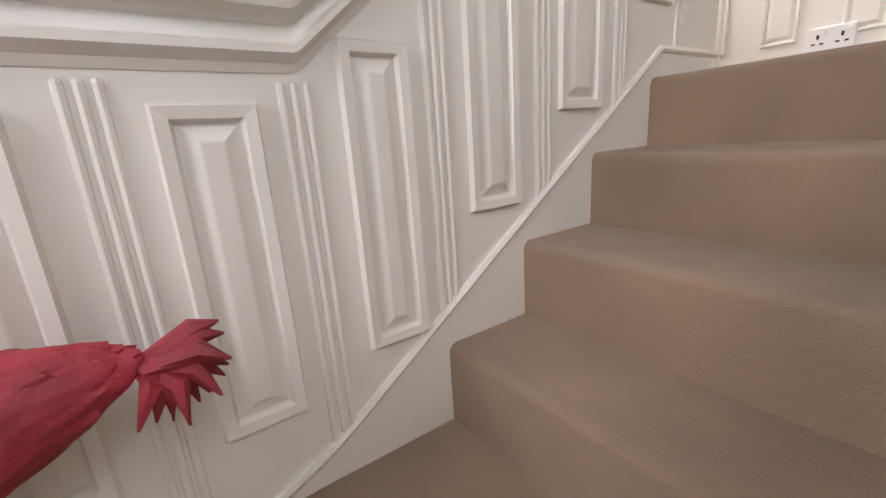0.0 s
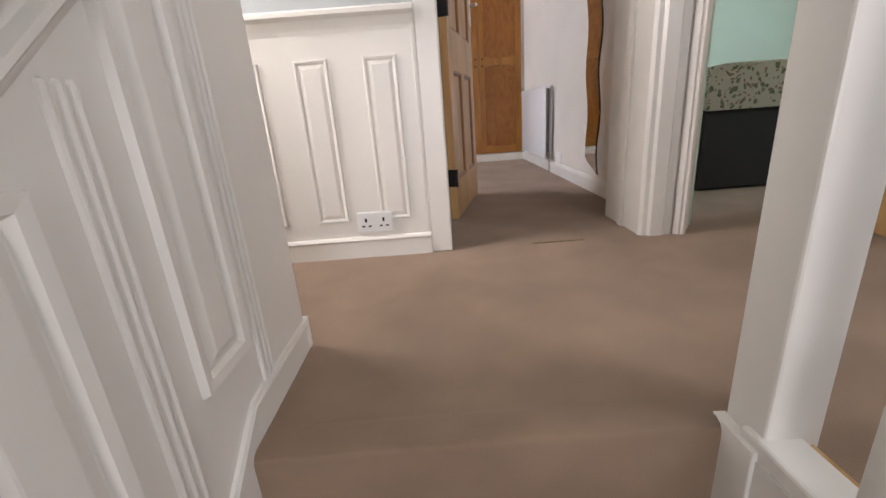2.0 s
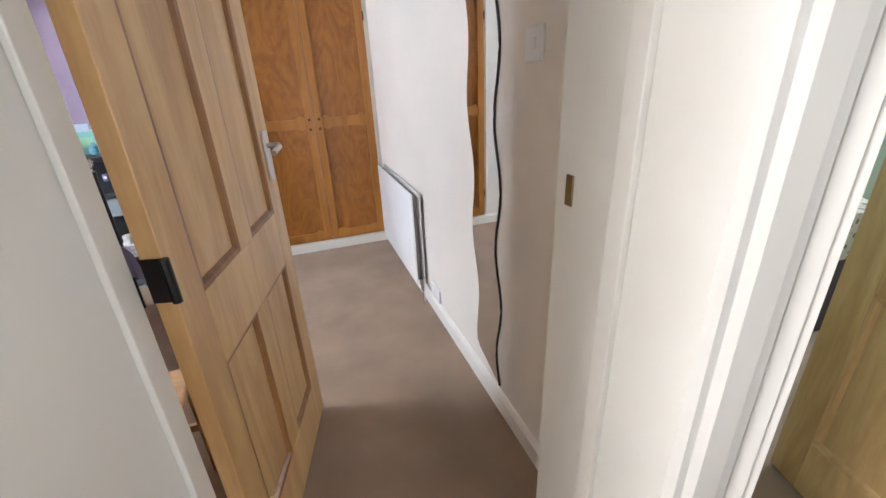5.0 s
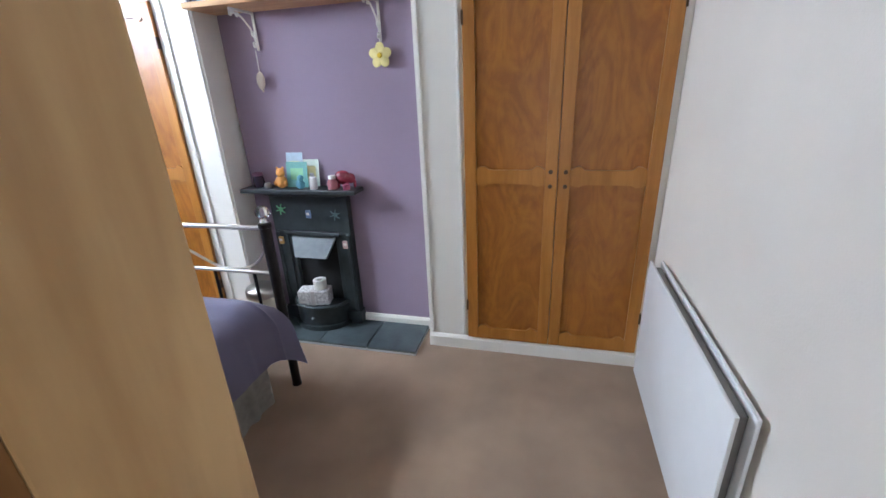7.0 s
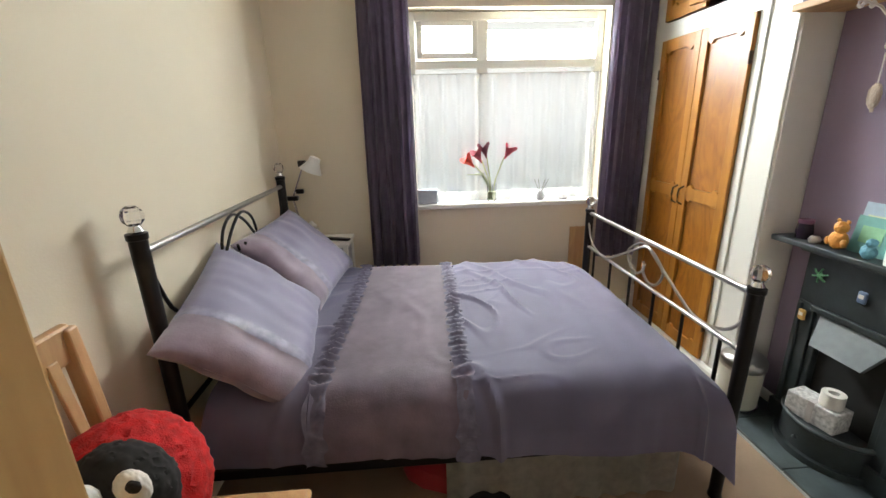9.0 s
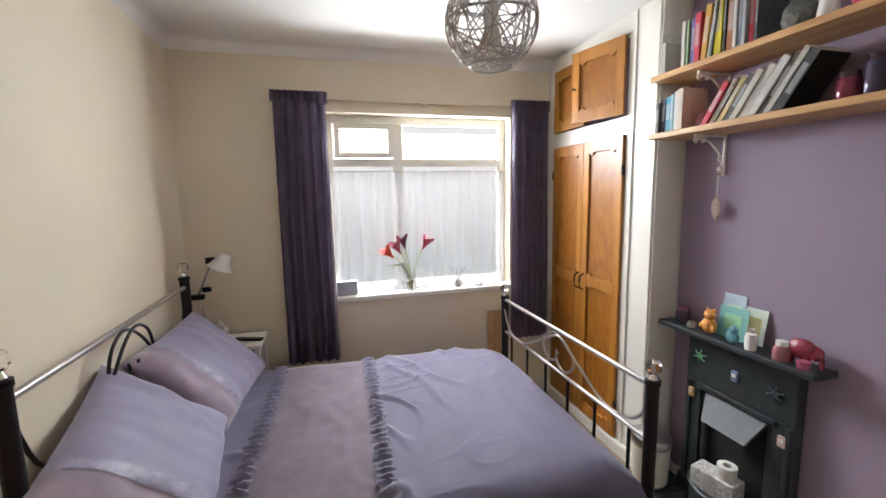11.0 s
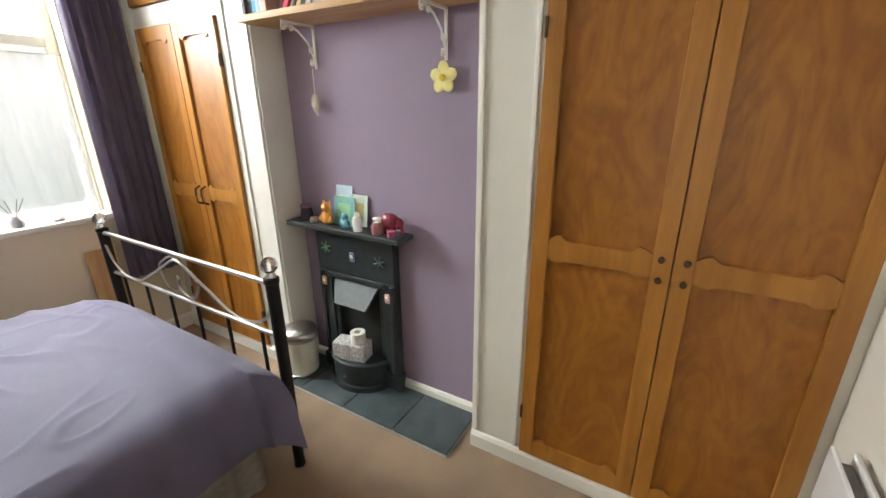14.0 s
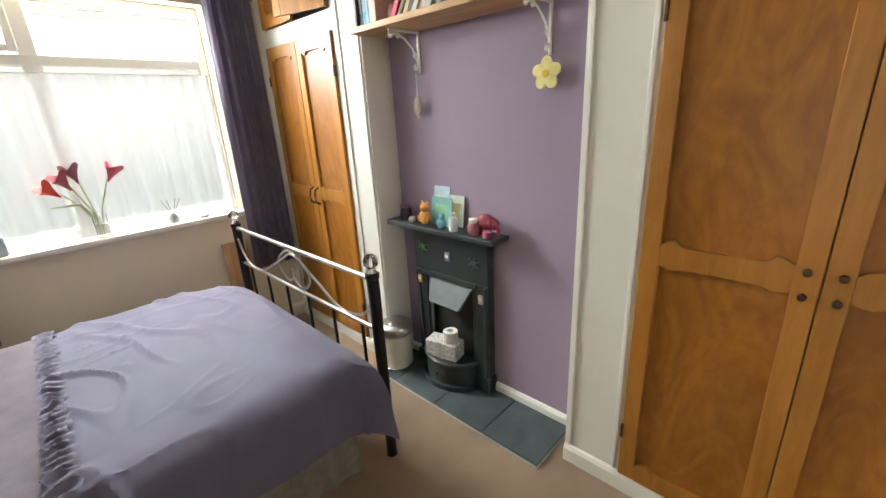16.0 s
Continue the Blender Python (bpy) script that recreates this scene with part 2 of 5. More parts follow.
def join(bm, own):
    if bm is None:
        return own
    me = bpy.data.meshes.new("tmp")
    own.to_mesh(me)
    own.free()
    bm.from_mesh(me)
    bpy.data.meshes.remove(me)
    return bm


def moved(bm, m):
    bmesh.ops.transform(bm, matrix=m, verts=bm.verts)
    return bm


def lathe(profile, steps=20, bm=None, at=(0, 0, 0)):
    """A solid of revolution about z from (radius, height) pairs."""
    own = bmesh.new()
    rings = []
    for r, z in profile:
        if r < 1e-5:
            rings.append([own.verts.new((at[0], at[1], at[2] + z))])
        else:
            rings.append([own.verts.new((at[0] + r * math.cos(2 * math.pi * k / steps), at[1] + r * math.sin(2 * math.pi * k / steps), at[2] + z)) for k in range(steps)])
    for a, b in zip(rings, rings[1:]):
        for k in range(steps):
            j = (k + 1) % steps
            if len(a) == 1 and len(b) > 1:
                own.faces.new((a[0], b[k], b[j]))
            elif len(b) == 1 and len(a) > 1:
                own.faces.new((a[k], b[0], a[j]))
            elif len(a) > 1:
                own.faces.new((a[k], b[k], b[j], a[j]))
    for r in (rings[0], rings[-1]):
        if len(r) > 1:
            own.faces.new(r)
    return join(bm, own)


def tube(points, radius, steps=8, bm=None, closed=False, taper=None):
    """A round bar along points."""
    own = bmesh.new()
    pts = [Vector(p) for p in points]
    rings, count = [], len(pts)
    for i, p in enumerate(pts):
        ahead = (pts[(i + 1) % count] if closed or i + 1 < count else p) - (pts[i - 1] if closed or i else p)
        q = ahead.to_track_quat("Z", "Y")
        r = radius if taper is None else radius * taper[i]
        rings.append([own.verts.new(p + q @ Vector((r * math.cos(2 * math.pi * k / steps), r * math.sin(2 * math.pi * k / steps), 0))) for k in range(steps)])
    for i in range(count if closed else count - 1):
        a, b = rings[i], rings[(i + 1) % count]
        for k in range(steps):
            own.faces.new((a[k], a[(k + 1) % steps], b[(k + 1) % steps], b[k]))
    if not closed:
        own.faces.new(rings[0][::-1])
        own.faces.new(rings[-1])
    return join(bm, own)


def sweep(profile, points, bm=None, up=(0, 0, 1)):
    """A moulding: a flat outline (out, up) pushed along points. The outline's first axis is to the left of the way."""
    own = bmesh.new()
    pts = [Vector(p) for p in points]
    rings = []
    for i, p in enumerate(pts):
        d = (pts[min(i + 1, len(pts) - 1)] - pts[max(i - 1, 0)]).normalized()
        side = Vector(up).cross(d).normalized()
        u = Vector(up)
        rings.append([own.verts.new(p + side * a + u * b) for a, b in profile])
    n = len(profile)
    for a, b in zip(rings, rings[1:]):
        for k in range(n):
            own.faces.new((a[k], a[(k + 1) % n], b[(k + 1) % n], b[k]))
    own.faces.new(rings[0][::-1])
    own.faces.new(rings[-1])
    return join(bm, own)


def prism(outline, z0, z1, bm=None):
    own = bmesh.new()
    low = [own.verts.new((x, y, z0)) for x, y in outline]
    top = [own.verts.new((x, y, z1)) for x, y in outline]
    n = len(outline)
    own.faces.new(low[::-1])
    own.faces.new(top)
    for k in range(n):
        own.faces.new((low[k], low[(k + 1) % n], top[(k + 1) % n], top[k]))
    return join(bm, own)


def structure(name, bm, material, label, smooth=False, category="structure"):
    return tagged(finish(name, bm, material, None, "", smooth), label, category, kind="structure")


def raised_panel(w, h, depth=0.012, rim=0.028, lip=0.016):
    """A raised and fielded panel in the x-z plane that looks along -y: rim moulding, sunk groove, raised field."""
    own = bmesh.new()
    loops = []
    for inset, out in ((0, 0), (0.004, depth), (lip, depth * 0.85), (lip + 0.006, -depth * 0.1), (lip + rim, depth * 0.75), (lip + rim + 0.003, depth * 0.8)):
        loops.append([own.verts.new((x, -out, z)) for x, z in ((inset, inset), (w - inset, inset), (w - inset, h - inset), (inset, h - inset))])
    for a, b in zip(loops, loops[1:]):
        for k in range(4):
            own.faces.new((a[k], a[(k + 1) % 4], b[(k + 1) % 4], b[k]))
    own.faces.new(loops[-1])
    back = own.faces.new(loops[0][::-1])
    return own



# ---- structure ----
LEFT, RIGHT, HEAD, FRONT, BACK, TOP = -2.54, 0.965, 0.53, 3.1, 3.27, 2.6

structure("floor_bedroom", box(-2.6, 1.0, 0.0, 3.4, -0.12, 0.0), CARPET, "beige cut-pile carpet on the bedroom floor")
structure("floor_landing", prism([(-1.6, -0.74), (-0.42, -0.74), (-0.42, -1.07), (0.45, -1.07), (0.45, -3.6), (1.75, -3.6), (1.75, -0.45), (1.0, 0.0), (-1.6, 0.0)], -0.12, 0.0),
          CARPET, "brown-beige carpet on the landing")
structure("floor_second_bedroom", prism([(1.0, 0.0), (1.75, -0.6), (4.4, -0.6), (4.4, 3.3), (1.0, 3.3)], -0.12, -0.001), CARPET, "beige carpet in the green bedroom")
structure("threshold", box(0.34, 0.56, -0.007, 0.007, 0.0, 0.004, 0.001), BRASSY, "short metal carpet bar in the doorway")

# stairs: four straight treads and winders round the inner corner
RISE = 0.175
noses = [-1.09, -1.34, -1.58, -1.8]


def carpet_step(name, outline, z):
    own = prism(outline, z - 0.21, z)
    edges = [e for e in own.edges if abs(e.verts[0].co.z - z) < 1e-4 and abs(e.verts[1].co.z - z) < 1e-4]
    bmesh.ops.bevel(own, geom=edges, offset=0.028, segments=4, affect="EDGES", profile=0.6)
    return structure(name, own, CARPET, "carpeted stair tread with a soft rounded nose", True, "stair")


carpet_step("stair_top", [(-0.42, -1.095), (0.45, -1.095), (0.45, -1.0), (-0.42, -1.0)], 0.002)
for k, y in enumerate(noses[1:]):
    carpet_step(f"stair_{k + 2}", [(-0.42, y), (0.45, y), (0.45, noses[k] + 0.04), (-0.42, noses[k] + 0.04)], -RISE * (k + 1))
hub = (0.45, -1.96)
rim_points = [(-0.42, -1.76), (-0.42, -2.42), (-0.42, -2.95), (0.0, -2.95), (0.45, -2.95)]
carpet_step("stair_5", [(0.45, -1.76), (-0.42, -1.76), (-0.42, -2.36), hub], -RISE * 4)
carpet_step("stair_6", [hub, (-0.42, -2.32), (-0.42, -2.78)], -RISE * 5)
carpet_step("stair_7", [hub, (-0.42, -2.7), (-0.42, -2.95), (0.45, -2.95)], -RISE * 6)
structure("floor_lower", box(-0.6, 2.6, -4.0, -1.4, -1.42, -1.3), CARPET, "carpet at the foot of the stairs")


def slab(name, x0, x1, y0, y1, z0, z1, material, label):
    return structure(name, box(x0, x1, y0, y1, z0, z1), material, label, category="wall")


# bedroom walls
slab("wall_head", -2.6, -0.075, 0.36, HEAD, 0.0, TOP, CREAM, "cream painted wall behind the bed head")
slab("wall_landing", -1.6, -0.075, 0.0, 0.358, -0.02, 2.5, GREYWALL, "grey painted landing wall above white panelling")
slab("wall_over_door", -0.075, 1.0, 0.0, HEAD, 2.06, TOP, CREAM, "cream painted wall over the bedroom door")
slab("wall_right", RIGHT, RIGHT + 0.1, 0.3, 3.4, 0.0, TOP, PINKISH, "pale cream painted wall beside the bedroom door")
y0, y1, z0, z1 = 1.43, 2.78, 0.92, 2.19
slab("wall_window_low", LEFT - 0.26, LEFT, HEAD, 3.4, 0.0, z0, CREAM, "cream painted wall under the window")
slab("wall_window_high", LEFT - 0.26, LEFT, HEAD, 3.4, z1, TOP, CREAM, "cream painted wall over the window")
slab("wall_window_side", LEFT - 0.26, LEFT, HEAD, y0, z0, z1, CREAM, "cream painted wall beside the window")
slab("wall_window_side_b", LEFT - 0.26, LEFT, y1, 3.4, z0, z1, CREAM, "cream painted wall between window and wardrobe")
structure("ceiling_bedroom", box(-2.8, 1.05, 0.36, 3.42, TOP, TOP + 0.1), CEIL, "white painted bedroom ceiling")
cove = [(0, 0), (0.075, 0), (0.05, -0.012), (0.02, -0.035), (0.0, -0.075)]
structure("coving", sweep(cove, [(-2.54, 3.1, TOP), (-2.54, HEAD, TOP), (0.96, HEAD, TOP)], None), CEIL, "plain white plaster coving under the ceiling", True, "trim")
slab("wall_back", -2.6, 1.05, BACK + 0.02, 3.42, 0.0, TOP, PURPLE, "purple painted wall of the fireplace recess")
slab("wall_fireplace", -1.4, -0.2, BACK, BACK + 0.016, 0.0, TOP, PURPLE, "muted purple painted wall over the fireplace")
# white piers and frames on either side of the recess
PIER_L, PIER_R = (-1.62, -1.41), (-0.215, 0.02)
for nm, (a, b) in (("pier_left", PIER_L), ("pier_right", PIER_R)):
    own = box(a, b, FRONT, BACK + 0.01, 0.0, TOP)
    structure(nm, own, WHITE, "white gloss painted pier between wardrobe and fireplace recess", category="wall")
for nm, x in (("pier_bead", PIER_R[0] + 0.012), ("pier_bead_b", PIER_R[1] - 0.03), ("pier_bead_c", PIER_L[0] + 0.012), ("pier_bead_d", PIER_L[1] - 0.03)):
    structure(nm, box(x, x + 0.018, FRONT - 0.01, FRONT, 0.09, TOP, 0.004), WHITE, "narrow white painted bead on the pier", category="trim")


def skirting(name, points, h=0.075, label="white painted skirting board"):
    prof = [(0, 0), (0.016, 0), (0.016, h * 0.75), (0.008, h * 0.93), (0, h)]
    return structure(name, sweep(prof, points), WHITE, label, category="trim")


skirting("baseboard_recess", [(-0.215, BACK, 0.0), (-1.41, BACK, 0.0)])
skirting("baseboard_wardrobe", [(RIGHT, FRONT, 0.0), (PIER_R[0], FRONT, 0.0)], 0.085)
skirting("baseboard_wardrobe_b", [(PIER_L[1], FRONT, 0.0), (LEFT, FRONT, 0.0)], 0.085)
skirting("baseboard_right", [(RIGHT, 0.36, 0.0), (RIGHT, FRONT, 0.0)], 0.1)
skirting("baseboard_window", [(LEFT, FRONT, 0.0), (LEFT, HEAD, 0.0)], 0.1)
skirting("baseboard_head", [(LEFT, HEAD, 0.0), (-0.1, HEAD, 0.0)], 0.1)
# wardrobe front rails and reveals
for nm, a, b in (("wardrobe_frame", PIER_R[1], RIGHT), ("wardrobe_frame_b", LEFT, PIER_L[0])):
    own = box(a, b, FRONT, FRONT + 0.05, 1.955, 2.055)
    box(a, b, FRONT, FRONT + 0.05, 2.5, TOP, 0, own)
    box(a, b, FRONT, FRONT + 0.05, 0.0, 0.082, 0, own)
    if a < -2:
        box(a, -2.43, FRONT + 0.001, FRONT + 0.05, 0.08, TOP, 0, own)
        box(-1.655, b, FRONT + 0.001, FRONT + 0.05, 0.08, TOP, 0, own)
    else:
        box(b - 0.03, b, FRONT + 0.001, FRONT + 0.05, 0.08, TOP, 0, own)
    structure(nm, own, WHITE, "white painted frame round the built-in wardrobe", category="trim")


# ---- built-in wardrobes ----
def panel_door(name, w, z0, z1, mid, parent, label, hinge_left, curved=True):
    """A framed cupboard door in the x-z plane, local x from 0 to w, front at y = -0.022."""
    stile, rail, t = 0.058, 0.07, 0.022
    door = part(name, box(0.002, w - 0.002, -0.006, 0.0, z0, z1), VENEER, parent, label)
    for nm, a, b in (("stile", 0.0, stile), ("stile", w - stile, w)):
        part(nm, box(a, b, -t, -0.004, z0, z1, 0.003), VENEER_FRAME, door)
    spans = [(z0, z0 + rail), (z1 - rail, z1)] + ([(mid - rail / 2, mid + rail / 2)] if mid else [])
    for k, (a, b) in enumerate(spans):
        # rails with shallow ogee shoulders at the ends
        own, n = bmesh.new(), 16
        lo, hi = [], []
        for i in range(n + 1):
            u = i / n
            s = min(u, 1 - u)
            wob = 0.024 * (math.exp(-((s - 0.1) / 0.055) ** 2)) if curved else 0.0
            x = stile + u * (w - 2 * stile)
            up = wob if k != 1 else 0.0
            dn = wob if k == 1 else (wob * 0.6 if k == 2 else 0.0)
            lo.append((x, a - dn))
            hi.append((x, b + up))
        for i in range(n):
            q = [(*lo[i], 0), (*lo[i + 1], 0), (*hi[i + 1], 0), (*hi[i], 0)]
            f = [own.verts.new((x, -t + 0.001, z)) for x, z, _ in q]
            g = [own.verts.new((x, -0.005, z)) for x, z, _ in q]
            own.faces.new(f)
            for c in range(4):
                own.faces.new((f[c], f[(c + 1) % 4], g[(c + 1) % 4], g[c]))
        bmesh.ops.remove_doubles(own, verts=own.verts, dist=1e-5)
        part("rail", own, VENEER_FRAME, door)
    return door


def knob(parent, x, z, material=BRONZE):
    own = lathe([(0.0, 0.0), (0.007, 0.0), (0.005, 0.006), (0.006, 0.012), (0.0105, 0.017), (0.01, 0.023), (0.0, 0.026)], 14)
    moved(own, Matrix.Translation((x, -0.02, z)) @ Matrix.Rotation(radians(90), 4, "X"))
    return part("knob", own, material, parent, "small round dark bronze knob", True)


def wardrobe(name, x0, x1, label, top_open):
    ob = thing(name, label, "wardrobe", (x0, FRONT + 0.004, 0.0))
    w = (x1 - x0) / 2
    for k in range(2):
        holder = panel_door("door", w - 0.003, 0.088, 1.95, 1.035, ob, "varnished orange-brown framed wardrobe door", k == 0)
        holder.location.x = k * w + 0.0015
        for z in (1.065, 0.995):
            if x0 > -1:
                knob(holder, w - 0.035 if k == 0 else 0.035, z)
        if x0 < -1:
            own = tube([(0, -0.02, -0.055), (0, -0.05, -0.04), (0, -0.055, 0), (0, -0.05, 0.04), (0, -0.02, 0.055)], 0.006)
            part("handle", moved(own, Matrix.Translation((w - 0.03 if k == 0 else 0.03, 0, 1.02))), BRONZE, holder, "curved dark bronze pull handle", True)
        for z in (0.3, 1.75):
            part("hinge", box(-0.004 if k == 0 else w - 0.008, 0.006 if k == 0 else w + 0.002, -0.028, -0.006, z - 0.03, z + 0.03, 0.002), BRONZE, holder)
        upper = panel_door("upper_door", w - 0.003, 2.062, 2.492, None, ob, "varnished upper cupboard door", k == 0)
        upper.location.x = k * w + 0.0015
        knob(upper, w - 0.03 if k == 0 else 0.03, 2.27)
        if top_open and k == 1:
            upper.matrix_basis = Matrix.Translation((x1 - x0, -0.012, 0)) @ Matrix.Rotation(radians(15), 4, "Z") @ Matrix.Translation((-w, 0, 0))
    return ob


wardrobe("wardrobe", 0.022, RIGHT - 0.032, "tall built-in wardrobe with varnished orange-brown panelled doors beside the radiator", False)
wardrobe("wardrobe", -2.428, -1.657, "built-in wardrobe by the window, an upper door slightly ajar", True)

# ---- window ----
win = tagged(new("window_1"), "white framed window with a small top casement and net curtain", "window", kind="structure")
FX = LEFT - 0.1
own = box(FX - 0.06, FX, y0, y0 + 0.05, z0, z1, 0.006)
box(FX - 0.06, FX, y1 - 0.05, y1, z0, z1, 0.006, own)
box(FX - 0.06, FX, y0 + 0.05, y1 - 0.05, z1 - 0.06, z1, 0.006, own)
box(FX - 0.06, FX, y0 + 0.05, y1 - 0.05, z0, z0 + 0.06, 0.006, own)
box(FX - 0.062, FX + 0.004, y0 + 0.05, y1 - 0.05, 1.835, 1.89, 0.006, own)
box(FX - 0.058, FX + 0.002, 1.9, 1.975, z0 + 0.06, z1 - 0.06, 0.006, own)
part("window_frame", own, WHITE, win)
own = box(FX - 0.05, FX + 0.02, 1.49, 1.53, 1.9, 2.13, 0.006)
box(FX - 0.05, FX + 0.02, 1.865, 1.905, 1.9, 2.13, 0.006, own)
box(FX - 0.05, FX + 0.02, 1.53, 1.865, 1.9, 1.935, 0.006, own)
box(FX - 0.05, FX + 0.02, 1.53, 1.865, 2.095, 2.13, 0.006, own)
part("casement", own, WHITE, win, "small white opening top casement")
part("window_sill", box(LEFT - 0.16, LEFT + 0.035, y0 - 0.03, y1 + 0.03, z0 - 0.03, z0 + 0.003, 0.008), WHITE, win, "white painted window sill")
for a, b, c, d in ((1.5, 1.9, 1.89, 2.13), (1.975, 2.73, 1.89, 2.13), (1.48, 1.9, 0.98, 1.835), (1.975, 2.73, 0.98, 1.835)):
    pane = part("pane", box(FX - 0.034, FX - 0.03, a, b, c, d), GLASS, win)
    pane.visible_shadow = False
# bright outside, seen blurred through the net
back = bpy.data.materials.new("outside")
back.use_nodes = True
bn, bl = back.node_tree.nodes, back.node_tree.links
bn.remove(bn["Principled BSDF"])
em, geo, sep, rmp = bn.new("ShaderNodeEmission"), bn.new("ShaderNodeNewGeometry"), bn.new("ShaderNodeSeparateXYZ"), bn.new("ShaderNodeValToRGB")
nz, addz = bn.new("ShaderNodeTexNoise"), bn.new("ShaderNodeMath")
nz.inputs["Scale"].default_value = 0.7
addz.operation = "MULTIPLY_ADD"
addz.inputs[1].default_value = 1.6
mrz = bn.new("ShaderNodeMapRange")
mrz.inputs[1].default_value, mrz.inputs[2].default_value = -3, 6
rmp.color_ramp.elements[0].color, rmp.color_ramp.elements[1].color = (0.42, 0.5, 0.48, 1), (1, 1, 1, 1)
rmp.color_ramp.elements[0].position, rmp.color_ramp.elements[1].position = 0.36, 0.62
bl.new(geo.outputs["Position"], sep.inputs[0])
bl.new(geo.outputs["Position"], nz.inputs[0])
bl.new(nz.outputs[0], addz.inputs[0])
bl.new(sep.outputs[2], addz.inputs[2])
bl.new(addz.outputs[0], mrz.inputs[0])
bl.new(mrz.outputs[0], rmp.inputs[0])
bl.new(rmp.outputs[0], em.inputs[0])
em.inputs[1].default_value = 0.72
bl.new(em.outputs[0], bn["Material Output"].inputs[0])
structure("backdrop", box(-9.0, -8.95, -10, 16, -5, 9), back, "pale overcast sky over dim trees and roofs", category="backdrop")


def pleated(yA, yB, zA, zB, x, amp, waves, seed, cols=90, rows=14, flare=0.0, thick=0.004):
    rnd = random.Random(seed)
    ph = [rnd.uniform(0, 6.28) for _ in range(4)]
    own, grid = bmesh.new(), []
    for j in range(rows + 1):
        v = j / rows
        row = []
        for i in range(cols + 1):
            u = i / cols
            a = amp * (0.75 + 0.25 * math.sin(3 * v + ph[0]))
            d = a * (math.sin(2 * math.pi * waves * u + ph[1] + 0.5 * math.sin(2 * v + ph[2])) + 0.35 * math.sin(2 * math.pi * waves * 1.7 * u + ph[3]))
            y = yA + (yB - yA) * u + flare * (v - 0.5) * (u - 0.5)
            row.append(own.verts.new((x + d, y, zA + (zB - zA) * v)))
        grid.append(row)
    for j in range(rows):
        for i in range(cols):
            own.faces.new((grid[j][i], grid[j][i + 1], grid[j + 1][i + 1], grid[j + 1][i]))
    if thick:
        bmesh.ops.solidify(own, geom=own.faces[:], thickness=thick)
    return own


for a, b, lab, sd in ((1.12, 1.45, "dark purple curtain drawn open beside the bedside table", 3), (2.76, 3.06, "dark purple curtain drawn open beside the wardrobe", 5)):
    cur = thing("curtain", lab, "curtain", (0, 0, 0), group="window curtains")
    part("drape", pleated(a, b, 0.5, 2.23, LEFT + 0.085, 0.022, 6, sd, flare=-0.02), CURTAIN, cur, "", True)
    part("heading_tape", pleated(a - 0.008, b + 0.008, 2.225, 2.3, LEFT + 0.085, 0.02, 9, sd + 1, rows=3), CURTAIN, cur, "gathered heading", True)
net = thing("net_curtain", "white sheer net curtain hanging inside the window", "net curtain", (0, 0, 0))
ob = part("sheer", pleated(y0 + 0.03, y1 - 0.03, z0 + 0.006, 1.8, FX + 0.035, 0.012, 15, 9, 160, 10, thick=0.0), NET, net, "", True)
ob.visible_shadow = False
part("wire", tube([(FX + 0.035, y0 + 0.01, 1.8), (FX + 0.035, y1 - 0.01, 1.8)], 0.003), STEEL, net, "thin net wire")
rail = thing("curtain_rail", "thin cream curtain rail over the window", "curtain rail", (0, 0, 0))
part("track", box(LEFT, LEFT + 0.03, 1.1, 3.06, 2.262, 2.282, 0.003), CREAM, rail)
for yy in (1.25, 2.1, 2.9):
    part("bracket", box(LEFT - 0.001, LEFT + 0.05, yy, yy + 0.02, 2.25, 2.262, 0.002), WHITE, rail)

# ---- bedroom door, open ----
DOORWAY = tagged(new("door_frame_1"), "white gloss painted door frame of the bedroom", "door frame", kind="structure")
part("jamb", box(-0.075, 0.0, 0.02, 0.46, 0.0, 2.06), WHITE, DOORWAY)
part("hinge_lining", box(0.0, 0.012, 0.38, 0.46, 0.0, 2.03, 0.003), WHITE, DOORWAY)
part("jamb", box(0.8, RIGHT + 0.004, 0.02, 0.37, 0.0, 2.06), WHITE, DOORWAY)
part("head", box(0.0, 0.8, 0.02, HEAD, 2.03, 2.06), WHITE, DOORWAY)
cas = [(0, 0), (0.14, 0), (0.14, 0.012), (0.125, 0.022), (0.1, 0.018), (0.09, 0.026), (0.04, 0.024), (0.03, 0.016), (0.012, 0.016), (0.0, 0.008)]


def casing(xa, z1, flip, parent, name="casing"):
    own = prism([((xa - a) if flip else (xa + a), 0.02 - b * 1.6) for a, b in cas], 0.0, z1)
    return part(name, own, WHITE, parent, "moulded white architrave")


casing(0.795, 2.12, False, DOORWAY)
part("casing", box(-0.085, 0.0, -0.014, 0.02, 0.0, 2.12, 0.006), WHITE, DOORWAY)
part("stop", box(0.785, 0.8, 0.16, 0.2, 0.0, 2.03, 0.002), WHITE, DOORWAY)
part("strike_plate", box(0.796, 0.8, 0.315, 0.336, 1.11, 1.17, 0.001), BRASSY, DOORWAY, "worn brass strike plate")


